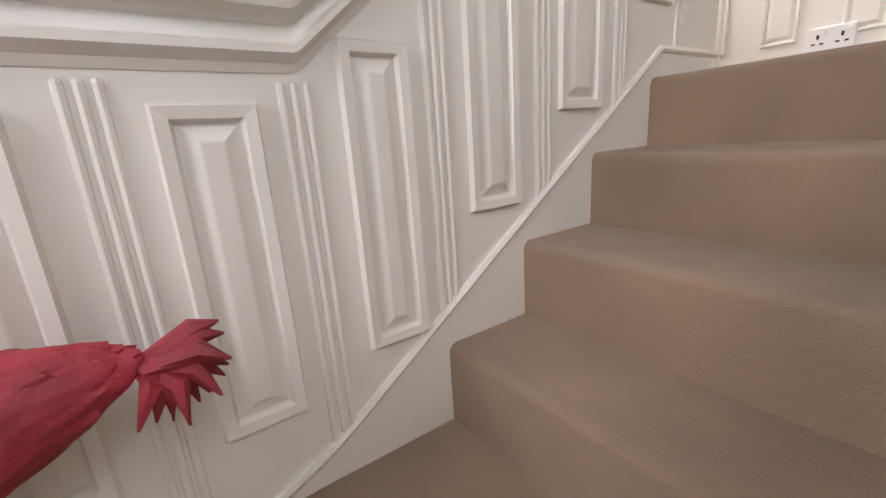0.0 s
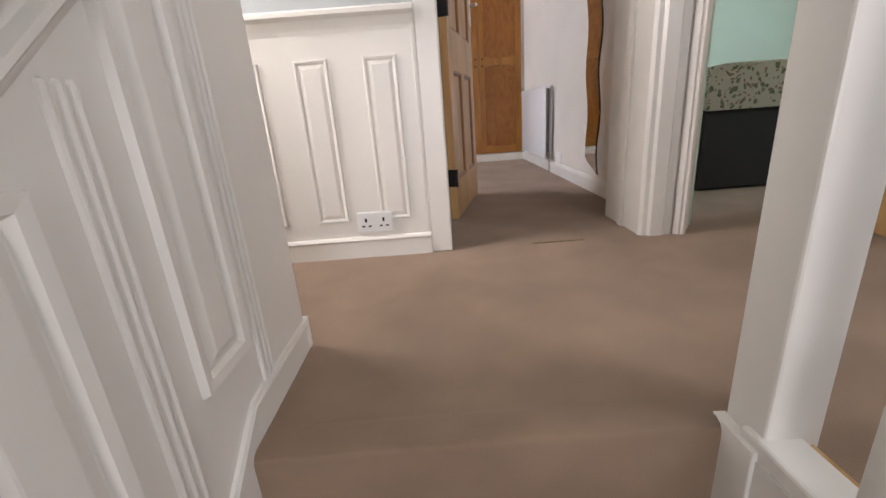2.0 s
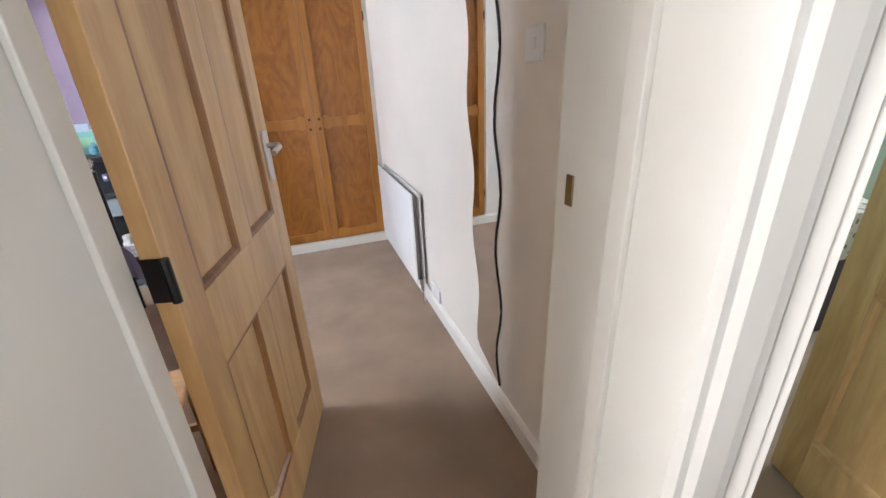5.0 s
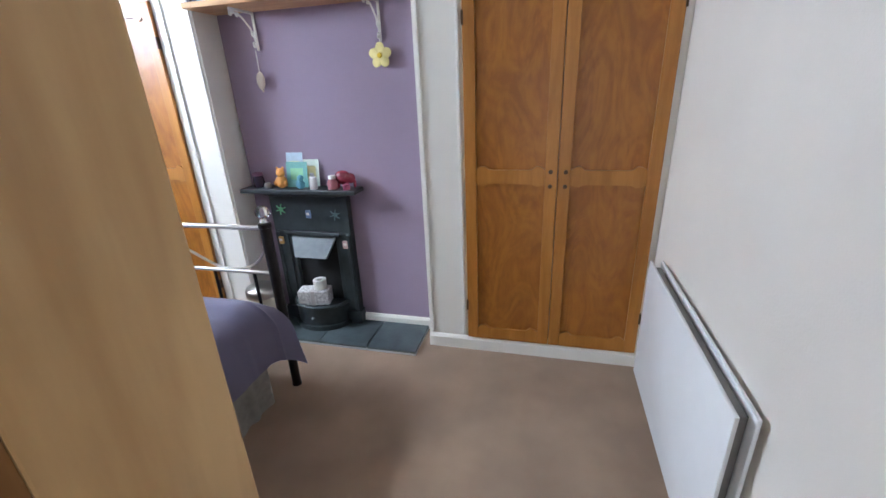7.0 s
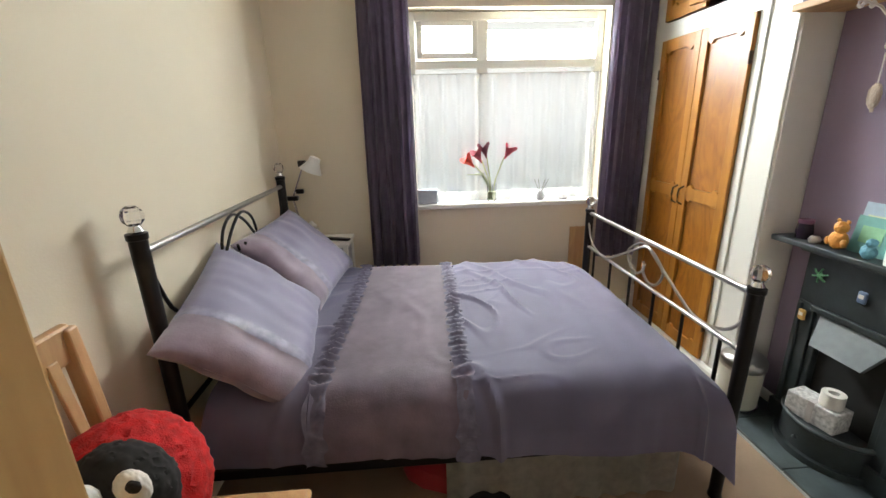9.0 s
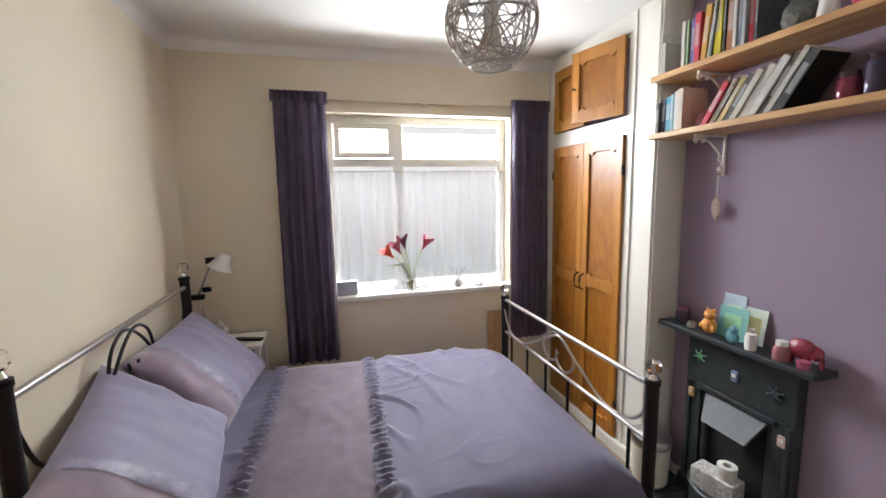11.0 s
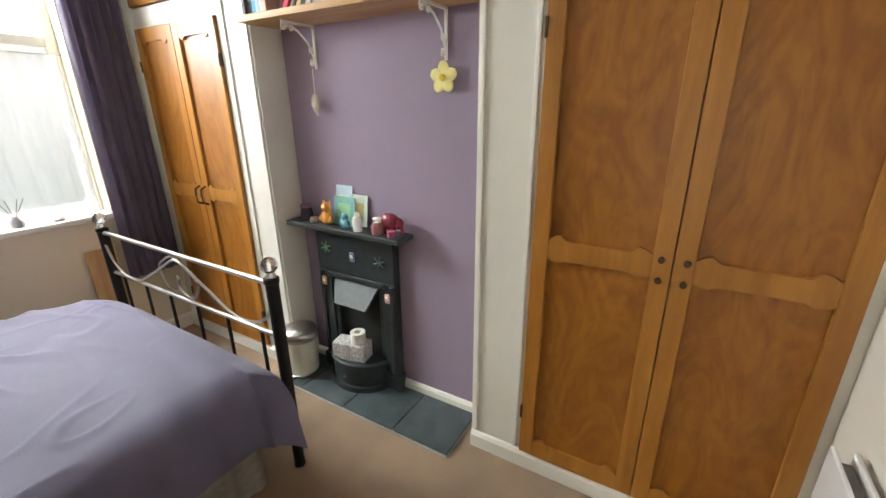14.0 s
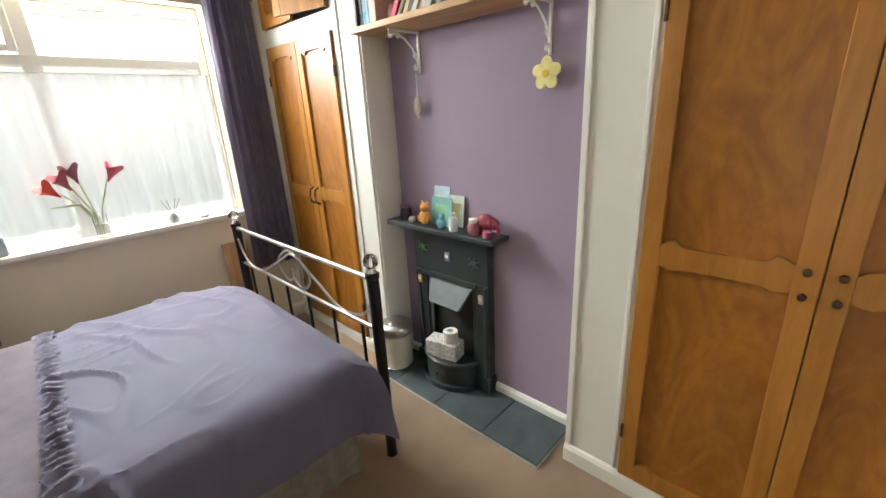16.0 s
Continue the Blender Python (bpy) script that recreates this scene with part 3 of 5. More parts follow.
def panelled_leaf(name, label, w, h, hinge, turn, bead):
    """A four-panel pine door. Local x from the hinge, both faces alike."""
    leaf = thing(name, label, "door", hinge, turn)
    t, st, mr = 0.02, 0.1, 0.09
    for nm, a, b, c, d in (("stile", 0, st, 0, h), ("stile", w - st, w, 0, h), ("rail", st, w - st, 0, 0.2), ("rail", st, w - st, h - 0.11, h),
                           ("lock_rail", st, w - st, 0.75, 0.94), ("muntin", w / 2 - mr / 2, w / 2 + mr / 2, 0.2, 0.75), ("muntin", w / 2 - mr / 2, w / 2 + mr / 2, 0.94, h - 0.11)):
        part(nm, box(a, b, -t, t, c, d, 0.002), PINE, leaf)
    for a, b in ((st, w / 2 - mr / 2), (w / 2 + mr / 2, w - st)):
        for c, d in ((0.2, 0.75), (0.94, h - 0.11)):
            part("panel", box(a, b, -0.007, 0.007, c, d), PINE, leaf)
            for s in (-1, 1):
                own = bmesh.new()
                outer, mid, inner = [], [], []
                for ins, dep, lst in ((0, 0.019, outer), (0.011, 0.017, mid), (0.02, 0.0072, inner)):
                    lst += [own.verts.new((x, s * dep, z)) for x, z in ((a + ins, c + ins), (b - ins, c + ins), (b - ins, d - ins), (a + ins, d - ins))]
                for p, q in ((outer, mid), (mid, inner)):
                    for k in range(4):
                        own.faces.new((p[k], p[(k + 1) % 4], q[(k + 1) % 4], q[k]))
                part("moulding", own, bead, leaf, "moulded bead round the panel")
    for s in (-1, 1):
        hd = part("handle", box(w - 0.075, w - 0.032, s * t, s * (t + 0.008), 1.045, 1.205, 0.003), STEEL, leaf, "worn brushed steel lever handle on a long plate")
        part("lever", tube([(w - 0.053, s * (t + 0.005), 1.155), (w - 0.053, s * (t + 0.042), 1.155), (w - 0.07, s * (t + 0.05), 1.153), (w - 0.13, s * (t + 0.046), 1.142)], 0.009, 10), STEEL, hd, "", True)
    for z in (0.22, 1.02, h - 0.22):
        part("hinge", tube([(-0.004, -t - 0.004, z - 0.045), (-0.004, -t - 0.004, z + 0.045)], 0.009, 10), BLACK, leaf, "dark metal hinge")
        part("hinge", box(-0.003, 0.0, -t, t, z - 0.045, z + 0.045), BLACK, leaf)
    return leaf


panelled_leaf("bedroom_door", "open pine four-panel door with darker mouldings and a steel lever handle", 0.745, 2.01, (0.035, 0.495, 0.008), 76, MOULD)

# ---- landing: wainscot, dado and skirting ----
wain = tagged(finish("wainscot_landing", box(-1.6, -0.085, -0.012, 0.0, 0.0, 0.9), WHITE), "white painted raised-panel wainscot on the landing wall", "panelling", kind="structure")
for x in (-1.05, -0.795, -0.54, -0.285):
    ob = part("panel", raised_panel(0.125, 0.617, 0.008, 0.02, 0.01), WHITE, wain)
    ob.location = (x, -0.0125, 0.157)
for x in (-0.1,):
    part("bead", box(x, x + 0.008, -0.016, -0.011, 0.1, 0.88, 0.002), WHITE, wain)
dado = [(0, -0.045), (0.012, -0.045), (0.016, -0.03), (0.024, -0.012), (0.03, 0.0), (0.044, 0.012), (0.044, 0.026), (0.03, 0.03), (0.02, 0.036), (0.0, 0.036)]
structure("dado_rail_landing", sweep(dado, [(-0.085, -0.0, 0.9), (-1.6, -0.0, 0.9)]), WHITE, "white painted dado rail", category="trim")
base = [(0, 0), (0.024, 0), (0.024, 0.07), (0.03, 0.078), (0.024, 0.086), (0.012, 0.09), (0, 0.09)]
structure("baseboard_landing", sweep(base, [(-0.085, -0.0, 0.0), (-1.6, -0.0, 0.0)]), WHITE, "white painted skirting board", category="trim")


def socket(x, z):
    ob = thing("double_socket", "white double power socket on the landing panelling", "socket", (x, -0.0135, z))
    part("plate", box(0, 0.146, -0.011, 0.0, 0, 0.086, 0.004), PLASTIC, ob)
    for c in (0.037, 0.109):
        for dx, dz, w, h in ((-0.004, 0.05, 0.008, 0.016), (-0.018, 0.03, 0.012, 0.006), (0.008, 0.03, 0.012, 0.006)):
            part("slot", box(c + dx, c + dx + w, -0.0125, -0.0108, dz - 0.006, dz - 0.006 + h), BLACKFELT, ob)
        part("rocker", box(c - 0.008 + 0.02, c + 0.004 + 0.02, -0.014, -0.01, 0.06, 0.078, 0.001), PLASTIC, ob)


socket(-0.384, 0.108)

# stair wall with stepped raised panels
SX = -0.42
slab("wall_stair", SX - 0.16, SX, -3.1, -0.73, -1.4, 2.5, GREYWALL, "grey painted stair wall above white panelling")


def dado_z(y):
    return 0.005 + max(0.0, min(y, -0.95) + 2.03) * 0.83


def trim_line(y):
    if y >= -1.05:
        return 0.073
    if y >= -2.0:
        return 0.073 - (-1.05 - y) * 0.705
    s = -2.0 - y
    return -0.597 - 0.705 * 0.28 * (1 - math.exp(-s / 0.28))


ys = [-3.1 + 0.05 * k for k in range(48)] + [-0.73]
own = bmesh.new()
prev = None
for y in ys:
    cur = [own.verts.new((SX + dx, y, z)) for dx, z in ((0.0, trim_line(y) - 0.3), (0.012, trim_line(y) - 0.3), (0.012, dado_z(y)), (0.0, dado_z(y)))]
    if prev:
        for k in range(4):
            own.faces.new((prev[k], prev[(k + 1) % 4], cur[(k + 1) % 4], cur[k]))
    prev = cur
stair_wain = tagged(finish("wainscot_stair", own, WHITE), "white painted stepped raised-panel wainscot up the stairs", "panelling", kind="structure")
turn = Matrix.Rotation(radians(90), 4, "Z")
stair_panels = [(-2.47, 0.125, -0.55, 0.49, -2.3), (-2.218, 0.128, -0.538, 0.485, -2.06), (-1.968, 0.125, -0.477, 0.515, -1.812),
                (-1.722, 0.135, -0.265, 0.545, -1.536), (-1.462, 0.15, -0.075, 0.595, -1.26), (-1.165, 0.152, 0.18, 0.62, -0.985)]
for yl, w, zb, h, fl in stair_panels:
    part("panel", moved(raised_panel(w, h, 0.012, 0.028, 0.02), Matrix.Translation((SX + 0.0122, yl, zb)) @ turn), WHITE, stair_wain)
    for d in (0.0, 0.018, 0.036):
        part("flute", box(SX + 0.006, SX + 0.018, fl + d, fl + d + 0.013, trim_line(fl) - 0.01, dado_z(fl) - 0.03, 0.006), WHITE, stair_wain)
pts = [(SX, y, dado_z(y)) for y in (-3.1, -2.035, -2.025, -1.5, -0.955, -0.945, -0.73)]
wide_dado = [(0, -0.02), (0.014, -0.02), (0.02, -0.008), (0.034, 0.004), (0.034, 0.014), (0.018, 0.02), (0.014, 0.042), (0.022, 0.048), (0.044, 0.056), (0.048, 0.07), (0.03, 0.078), (0.0, 0.08)]
structure("dado_rail_stair", sweep([(-a, b) for a, b in wide_dado], pts), WHITE, "white painted dado rail that rises with the stairs", category="trim")
trim = [(0, -0.008), (0.02, -0.008), (0.024, 0.0), (0.02, 0.01), (0, 0.012)]
structure("string_trim", sweep([(-a, b) for a, b in trim], [(SX, y, trim_line(y)) for y in ys]), WHITE, "thin white capping bead along the stair string", True, "trim")
own = bmesh.new()
prev = None
for y in ys:
    cur = [own.verts.new((SX + dx, y, z)) for dx, z in ((0.0, -1.4), (0.017, -1.4), (0.017, trim_line(y)), (0.0, trim_line(y)))]
    if prev:
        for k in range(4):
            own.faces.new((prev[k], prev[(k + 1) % 4], cur[(k + 1) % 4], cur[k]))
    prev = cur
structure("stair_string", own, WHITE, "white painted wall string of the stairs", category="trim")
slab("wall_stair_end", -1.6, SX, -0.76, -0.73, -0.02, 2.5, WHITE, "white painted end of the stair wall")
structure("baseboard_stair_end", box(SX - 0.3, SX + 0.02, -0.735, -0.71, 0.0, 0.085, 0.004), WHITE, "white painted skirting round the wall end", category="trim")

# balustrade
NX, NY = 0.495, -1.115
slab("landing_apron", 0.436, 0.449, -3.6, -1.0, -1.4, -0.0125, WHITE, "white painted apron board beside the stairs")
newel = thing("newel_post", "square white painted newel post at the head of the stairs", "newel post", (NX, NY, -0.35))
part("post", box(-0.045, 0.045, -0.045, 0.045, 0.0, 1.4, 0.005), WHITE, newel)
part("foot_board", box(-0.066, -0.043, -0.05, 0.05, 0.1, 0.354, 0.002), WHITE, newel)
part("cap", lathe([(0.03, 1.4), (0.052, 1.405), (0.052, 1.42), (0.03, 1.43), (0.045, 1.47), (0.0, 1.52)], 20), WHITE, newel, "", True)
bal = thing("balustrade", "white painted balustrade along the stairwell edge of the landing", "balustrade", (0, 0, 0))
part("base_rail", box(0.438, 0.512, -3.6, -1.12, -0.012, 0.022, 0.006), WHITE, bal)
part("edge_strip", box(0.512, 0.53, -3.6, -1.16, 0.0, 0.008), PINE, bal, "bare wood strip at the carpet edge")
part("handrail", sweep([(-0.03, 0), (0.03, 0), (0.034, 0.03), (0.022, 0.055), (-0.022, 0.055), (-0.034, 0.03)], [(NX - 0.02, -3.6, 0.88), (NX - 0.02, -1.16, 0.88)]), WHITE, bal, "", True)
first = None
for k in range(16):
    yb = -1.315 - 0.15 * k
    own = box(-0.021, 0.021, -0.021, 0.021, 0.022, 0.2, 0.003)
    box(-0.021, 0.021, -0.021, 0.021, 0.72, 0.885, 0.003, own)
    lathe([(0.018, 0.2), (0.024, 0.206), (0.024, 0.214), (0.013, 0.222), (0.012, 0.24), (0.017, 0.3), (0.019, 0.42), (0.014, 0.62), (0.012, 0.69), (0.022, 0.7), (0.018, 0.722)], 14, own)
    if first is None:
        first = part("baluster", own, WHITE, bal, "turned baluster with a square foot", True)
        first.location = (0.475, yb, 0)
    else:
        own.free()
        ob = new("baluster", first.data)
        ob.parent = bal
        ob.location = (0.475, yb, 0)

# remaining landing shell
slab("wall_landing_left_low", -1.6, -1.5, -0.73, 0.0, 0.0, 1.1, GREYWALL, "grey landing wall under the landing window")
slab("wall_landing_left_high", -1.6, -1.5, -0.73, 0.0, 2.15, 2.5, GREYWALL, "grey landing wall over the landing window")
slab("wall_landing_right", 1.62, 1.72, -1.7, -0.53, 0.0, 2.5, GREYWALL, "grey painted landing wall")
# opening cut here only to let the added fill lamp through
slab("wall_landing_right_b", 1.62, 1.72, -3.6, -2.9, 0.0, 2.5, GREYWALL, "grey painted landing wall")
slab("wall_landing_right_low", 1.62, 1.72, -2.9, -1.7, 0.0, 0.95, GREYWALL, "grey landing wall under an opening added for the fill lamp")
slab("wall_landing_right_high", 1.62, 1.72, -2.9, -1.7, 2.15, 2.5, GREYWALL, "grey landing wall over an opening added for the fill lamp")
slab("wall_lower", SX - 0.16, SX, -4.1, -3.1, -1.4, 2.5, GREYWALL, "grey wall of the stairwell")
# foot wall left open, out of view, for the added stair lamp
slab("wall_foot_a", -0.6, 1.75, -4.1, -4.0, -1.4, 0.1, GREYWALL, "grey stairwell wall under an added opening for light")
slab("wall_foot_b", -0.6, 1.75, -4.1, -4.0, 1.4, 2.5, GREYWALL, "grey stairwell wall over an added opening for light")
slab("wall_foot_c", 0.5, 1.75, -4.1, -4.0, 0.1, 1.4, GREYWALL, "grey stairwell wall beside an added opening for light")
structure("ceiling_landing", box(-1.7, 1.8, -4.1, 0.36, 2.5, 2.58), CEIL, "white painted landing ceiling")

# diagonal wall with the door of the second bedroom
A, B = Vector((0.955, -0.012, 0)), Vector((1.585, -0.52, 0))
ang = math.degrees(math.atan2(B.y - A.y, B.x - A.x))
L = (B - A).length
diag = tagged(new("door_frame_2"), "white moulded door frame of the green bedroom, set across the corner", "door frame", kind="structure")
diag.matrix_world = pose(A.x, A.y, 0, 0, 0, ang)
part("head", box(-0.02, L, -0.01, 0.1, 2.03, 2.5), WHITE, diag)
for xx, s in ((-0.035, 1), (L - 0.02, -1)):
    own = prism([(xx + s * (a * 0.45), 0.02 - b * 1.3) for a, b in cas], 0.0, 2.1)
    part("casing", own, WHITE, diag, "moulded white architrave")
part("jamb", box(-0.03, 0.022, 0.016, 0.11, 0.0, 2.05), WHITE, diag)
part("jamb", box(L - 0.022, L + 0.05, 0.016, 0.11, 0.0, 2.05), WHITE, diag)
panelled_leaf("second_door", "open pale pine four-panel door of the green bedroom", 0.75, 2.0, (1.555, -0.42, 0.008), 74, PINE)

# ---- second bedroom ----
slab("wall_green_far", 1.0, 4.5, 3.2, 3.3, 0.0, 2.6, GREEN, "pale green painted bedroom wall")
slab("wall_green_near", 1.72, 4.5, -0.7, -0.6, 0.0, 2.6, GREEN, "green painted wall behind the pine door")
slab("wall_green_side", RIGHT + 0.1, RIGHT + 0.11, 0.1, 3.3, 0.0, 2.6, GREEN, "green painted side wall")
slab("wall_green_window_low", 4.4, 4.5, -0.6, 3.2, 0.0, 0.9, GREEN, "green wall under the window")
slab("wall_green_window_high", 4.4, 4.5, -0.6, 3.2, 2.1, 2.6, GREEN, "green wall over the window")
slab("wall_green_window_side", 4.4, 4.5, 1.6, 3.2, 0.9, 2.1, GREEN, "green wall beside the window")
structure("ceiling_second", box(1.0, 4.5, -0.7, 3.3, 2.6, 2.7), CEIL, "white ceiling of the green bedroom")
own = box(1.5, 2.95, 0.76, 2.7, 0.0, 0.46, 0.02)
divan = thing("divan_bed", "black divan bed with a green and cream floral cover", "bed", (0, 0, 0))
part("base", own, DARKWOOD, divan, "black divan base with small steel handles")
part("mattress", box(1.49, 2.96, 0.75, 2.71, 0.46, 0.66, 0.04, None, 3), PAPER, divan)


def cloth_sheet(x0, x1, y0, y1, top, drop_near, drop_far, wr, seed, skew=0.0, lift=0.0, nx=70, ny=40, r=0.1, foot=0.0, hem=None):
    """A cover over a bed: crowned on top, rounded over both long sides and hanging, with creases."""
    own, grid = bmesh.new(), []
    arc = math.pi * r / 2
    off = Vector((seed * 3.1, seed * 1.7, 0))
    for j in range(ny + 1):
        v = j / ny
        y = y0 + (y1 - y0) * v
        near = hem(y) if hem else drop_near
        flat = x1 - x0 - 2 * r
        down = max(0.02, near - r)
        down_f = max(0.02, drop_far - r)
        total = down_f + arc + flat + arc + down
        sink = foot * max(0.0, (y - (y1 - 0.22)) / 0.22) ** 2 if foot else 0.0
        row = []
        for i in range(nx + 1):
            s = total * i / nx
            if s < down_f:
                x, z, n = x0, top - r - (down_f - s), Vector((-1, 0, 0))
            elif s < down_f + arc:
                a = (s - down_f) / r
                x, z, n = x0 + r - r * math.cos(a), top - r + r * math.sin(a), Vector((-math.cos(a), 0, math.sin(a)))
            elif s < down_f + arc + flat:
                x, z, n = x0 + r + s - down_f - arc, top, Vector((0, 0, 1))
            elif s < total - down:
                a = (s - down_f - arc - flat) / r
                x, z, n = x1 - r + r * math.sin(a), top - r + r * math.cos(a), Vector((math.sin(a), 0, math.cos(a)))
            else:
                x, z, n = x1, top - r - (s - (total - down)), Vector((1, 0, 0))
            q = Vector((x * 1.6, y * 5.0 + 0.8 * x, z * 2)) + off
            d = noise.noise(q) * 0.6 + noise.noise(q * 2.3) * 0.3
            ridge = 1 - abs(noise.noise(Vector((x * 2.0 + y * 1.6, y * 4.5 - x * 1.4, 3.3)) + off))
            d += max(0.0, ridge - 0.87) * 16.0 * max(0.0, noise.noise(Vector((x * 1.7, y * 1.7, 5.5 + seed))) + 0.25)
            crease = 1 - abs(noise.noise(Vector((x * 6.5 + y * 2.2, y * 2.4 - x * 0.6, 8.1)) + off))
            d += max(0.0, crease - 0.9) * 6.0 * max(0.0, noise.noise(Vector((x * 2.6, y * 2.6, 1.5 + seed))) + 0.3)
            p = Vector((x, y, z - sink))
            p += n * (d * wr + noise.noise(Vector((x * 1.4, y * 1.4, 7.7))) * 0.016 + lift)
            if z < top - r:
                hang = top - r - z
                p.x += n.x * (0.06 * math.sin(y * 7 + seed) * hang + 0.16 * hang)
            row.append(own.verts.new(p))
        grid.append(row)
    for j in range(ny):
        for i in range(nx):
            own.faces.new((grid[j][i], grid[j][i + 1], grid[j + 1][i + 1], grid[j + 1][i]))
    bmesh.ops.solidify(own, geom=own.faces[:], thickness=0.012)
    return own


part("cover", cloth_sheet(1.5, 2.95, 0.72, 2.7, 0.69, 0.2, 0.2, 0.012, 4, r=0.05), FLORAL, divan, "floral bedspread", True)
part("cover_front", moved(pleated(1.48, 2.97, 0.46, 0.69, 0.0, 0.006, 5, 12, 60, 8), Matrix(((0, 1, 0, 0), (1, 0, 0, 0.725), (0, 0, 1, 0), (0, 0, 0, 1)))), FLORAL, divan, "", True)
part("handle", box(1.93, 1.99, 0.745, 0.76, 0.33, 0.345, 0.003), CHROME, divan)
part("handle", box(1.975, 1.99, 0.745, 0.76, 0.28, 0.34, 0.003), CHROME, divan)
pic = thing("picture", "small canvas picture of pink flowers on the green wall", "picture", (2.45, 3.19, 1.55))
part("canvas", box(-0.22, 0.22, -0.03, 0.0, -0.3, 0.3, 0.003), PAPER, pic)
for k in range(9):
    rx, rz = random.Random(k).uniform(-0.18, 0.18), random.Random(k + 40).uniform(-0.26, 0.0)
    part("flower", moved(lathe([(0.05, 0), (0.05, 0.004)], 9), Matrix.Translation((rx, -0.031, rz)) @ Matrix.Rotation(radians(90), 4, "X")), plain(0.6, 0.14, 0.2), pic)
ledge = thing("headboard", "white padded headboard against the green wall", "headboard", (2.2, 3.1, 0.0))
part("board", box(-0.75, 0.75, 0.0, 0.09, 0.0, 0.98, 0.02), WHITE, ledge)

# ---- bed ----
BX0, BX1, BYH, BYF = -2.227, -0.83, 0.61, 2.6
bed = thing("bed", "double bed with black metal frame, steel scroll rails and crystal knobs", "bed", ((BX0 + BX1) / 2, (BYH + BYF) / 2, 0))
inv = Matrix.Translation((-(BX0 + BX1) / 2, -(BYH + BYF) / 2, 0))


def bed_part(name, bm, material, parent=None, label="", smooth=False):
    return part(name, moved(bm, inv), material, parent or bed, label, smooth)


ball = [(0.0, -0.032), (0.018, -0.027), (0.03, -0.012), (0.032, 0.003), (0.026, 0.019), (0.014, 0.029), (0.0, 0.032)]
for x in (BX0, BX1):
    for y, h in ((BYH, 1.19), (BYF, 0.91)):
        post = bed_part("post", lathe([(0.026, 0.0), (0.026, 0.01), (0.023, 0.02), (0.026, h - 0.02), (0.03, h - 0.018), (0.03, h), (0.0, h + 0.002)], 16, None, (x, y, 0)), BLACK, None, "round black metal bed post", True)
        bed_part("collar", lathe([(0.012, h), (0.022, h + 0.006), (0.014, h + 0.022), (0.0, h + 0.024)], 14, None, (x, y, 0)), CHROME, post, "", True)
        bed_part("knob", lathe(ball, 10, None, (x, y, h + 0.052)), CRYSTAL, post, "faceted crystal ball knob")


def arc_pts(c, r, a0, a1, y, n=14, rz=1.0):
    return [(c[0] + r * math.cos(radians(a0 + (a1 - a0) * i / n)), y, c[1] + rz * r * math.sin(radians(a0 + (a1 - a0) * i / n))) for i in range(n + 1)]


mx = (BX0 + BX1) / 2
for y, hi, lo, mat in ((BYF, 0.885, 0.655, STEEL), (BYH, 1.13, 0.85, BLACK)):
    bed_part("top_rail", tube([(BX0, y, hi), (BX1, y, hi)], 0.012, 10), STEEL, None, "satin steel rail", True)
    bed_part("lower_rail", tube([(BX0, y, lo - 0.3 if y == BYH else lo), (BX1, y, lo - 0.3 if y == BYH else lo)], 0.01, 10), mat, None, "", True)
    # scrolls that sag from each post, rise past the middle and curl
    wide = BX1 - BX0
    knots = [(0.0, hi - 0.03), (0.05, lo + 0.07), (0.12, lo + 0.015), (0.22, lo + 0.01), (0.33, lo + 0.08), (0.43, hi - 0.08), (0.52, hi - 0.025), (0.6, hi - 0.07),
             (0.63, lo + 0.11), (0.6, lo + 0.045), (0.55, lo + 0.03), (0.51, lo + 0.07), (0.52, lo + 0.12)]
    for s in (0, 1):
        pts = []
        for a in range(len(knots) - 1):
            p0, p1, p2, p3 = (Vector(knots[max(0, min(len(knots) - 1, a + e))]) for e in (-1, 0, 1, 2))
            for t in (0.0, 0.25, 0.5, 0.75):
                p = 0.5 * (2 * p1 + (p2 - p0) * t + (2 * p0 - 5 * p1 + 4 * p2 - p3) * t * t + (3 * p1 - p0 - 3 * p2 + p3) * t ** 3)
                pts.append(((BX0 + p.x * wide) if s == 0 else (BX1 - p.x * wide), y + (0.009 if s else -0.009), p.y))
        bed_part("scroll", tube(pts, 0.007, 8), mat, None, "", True)
    for k in range(6):
        x = BX0 + (k + 0.5) * (BX1 - BX0) / 6
        if y == BYF:
            bed_part("bar", tube([(x, y, lo), (x, y, 0.3)], 0.008, 8), BLACK, None, "", True)
bed_part("side_rail", box(BX1 - 0.015, BX1 + 0.01, BYH, BYF, 0.27, 0.31, 0.004), BLACK)
bed_part("side_rail", box(BX0 - 0.01, BX0 + 0.015, BYH, BYF, 0.27, 0.31, 0.004), BLACK)
bed_part("foot_rail", tube([(BX0, BYF, 0.29), (BX1, BYF, 0.29)], 0.012, 8), BLACK, None, "", True)
matt = thing("mattress", "white mattress with a cream sheet on the bed frame", "mattress", (0, 0, 0.26))
part("mattress_body", box(BX0 + 0.03, BX1 - 0.02, BYH + 0.04, BYF - 0.05, 0.03, 0.22, 0.05, None, 4), PAPER, matt, "", True)
part("valance", moved(pleated(BYH + 0.9, BYF - 0.15, -0.25, 0.05, BX1 - 0.03, 0.012, 9, 33, 90, 6), Matrix.Identity(4)), VALANCE, matt, "crumpled cream cloth hanging below the duvet", True)
duvet = thing("duvet", "dark lilac duvet with a velvet band and ruched satin ribbons", "duvet", (0, 0, 0))


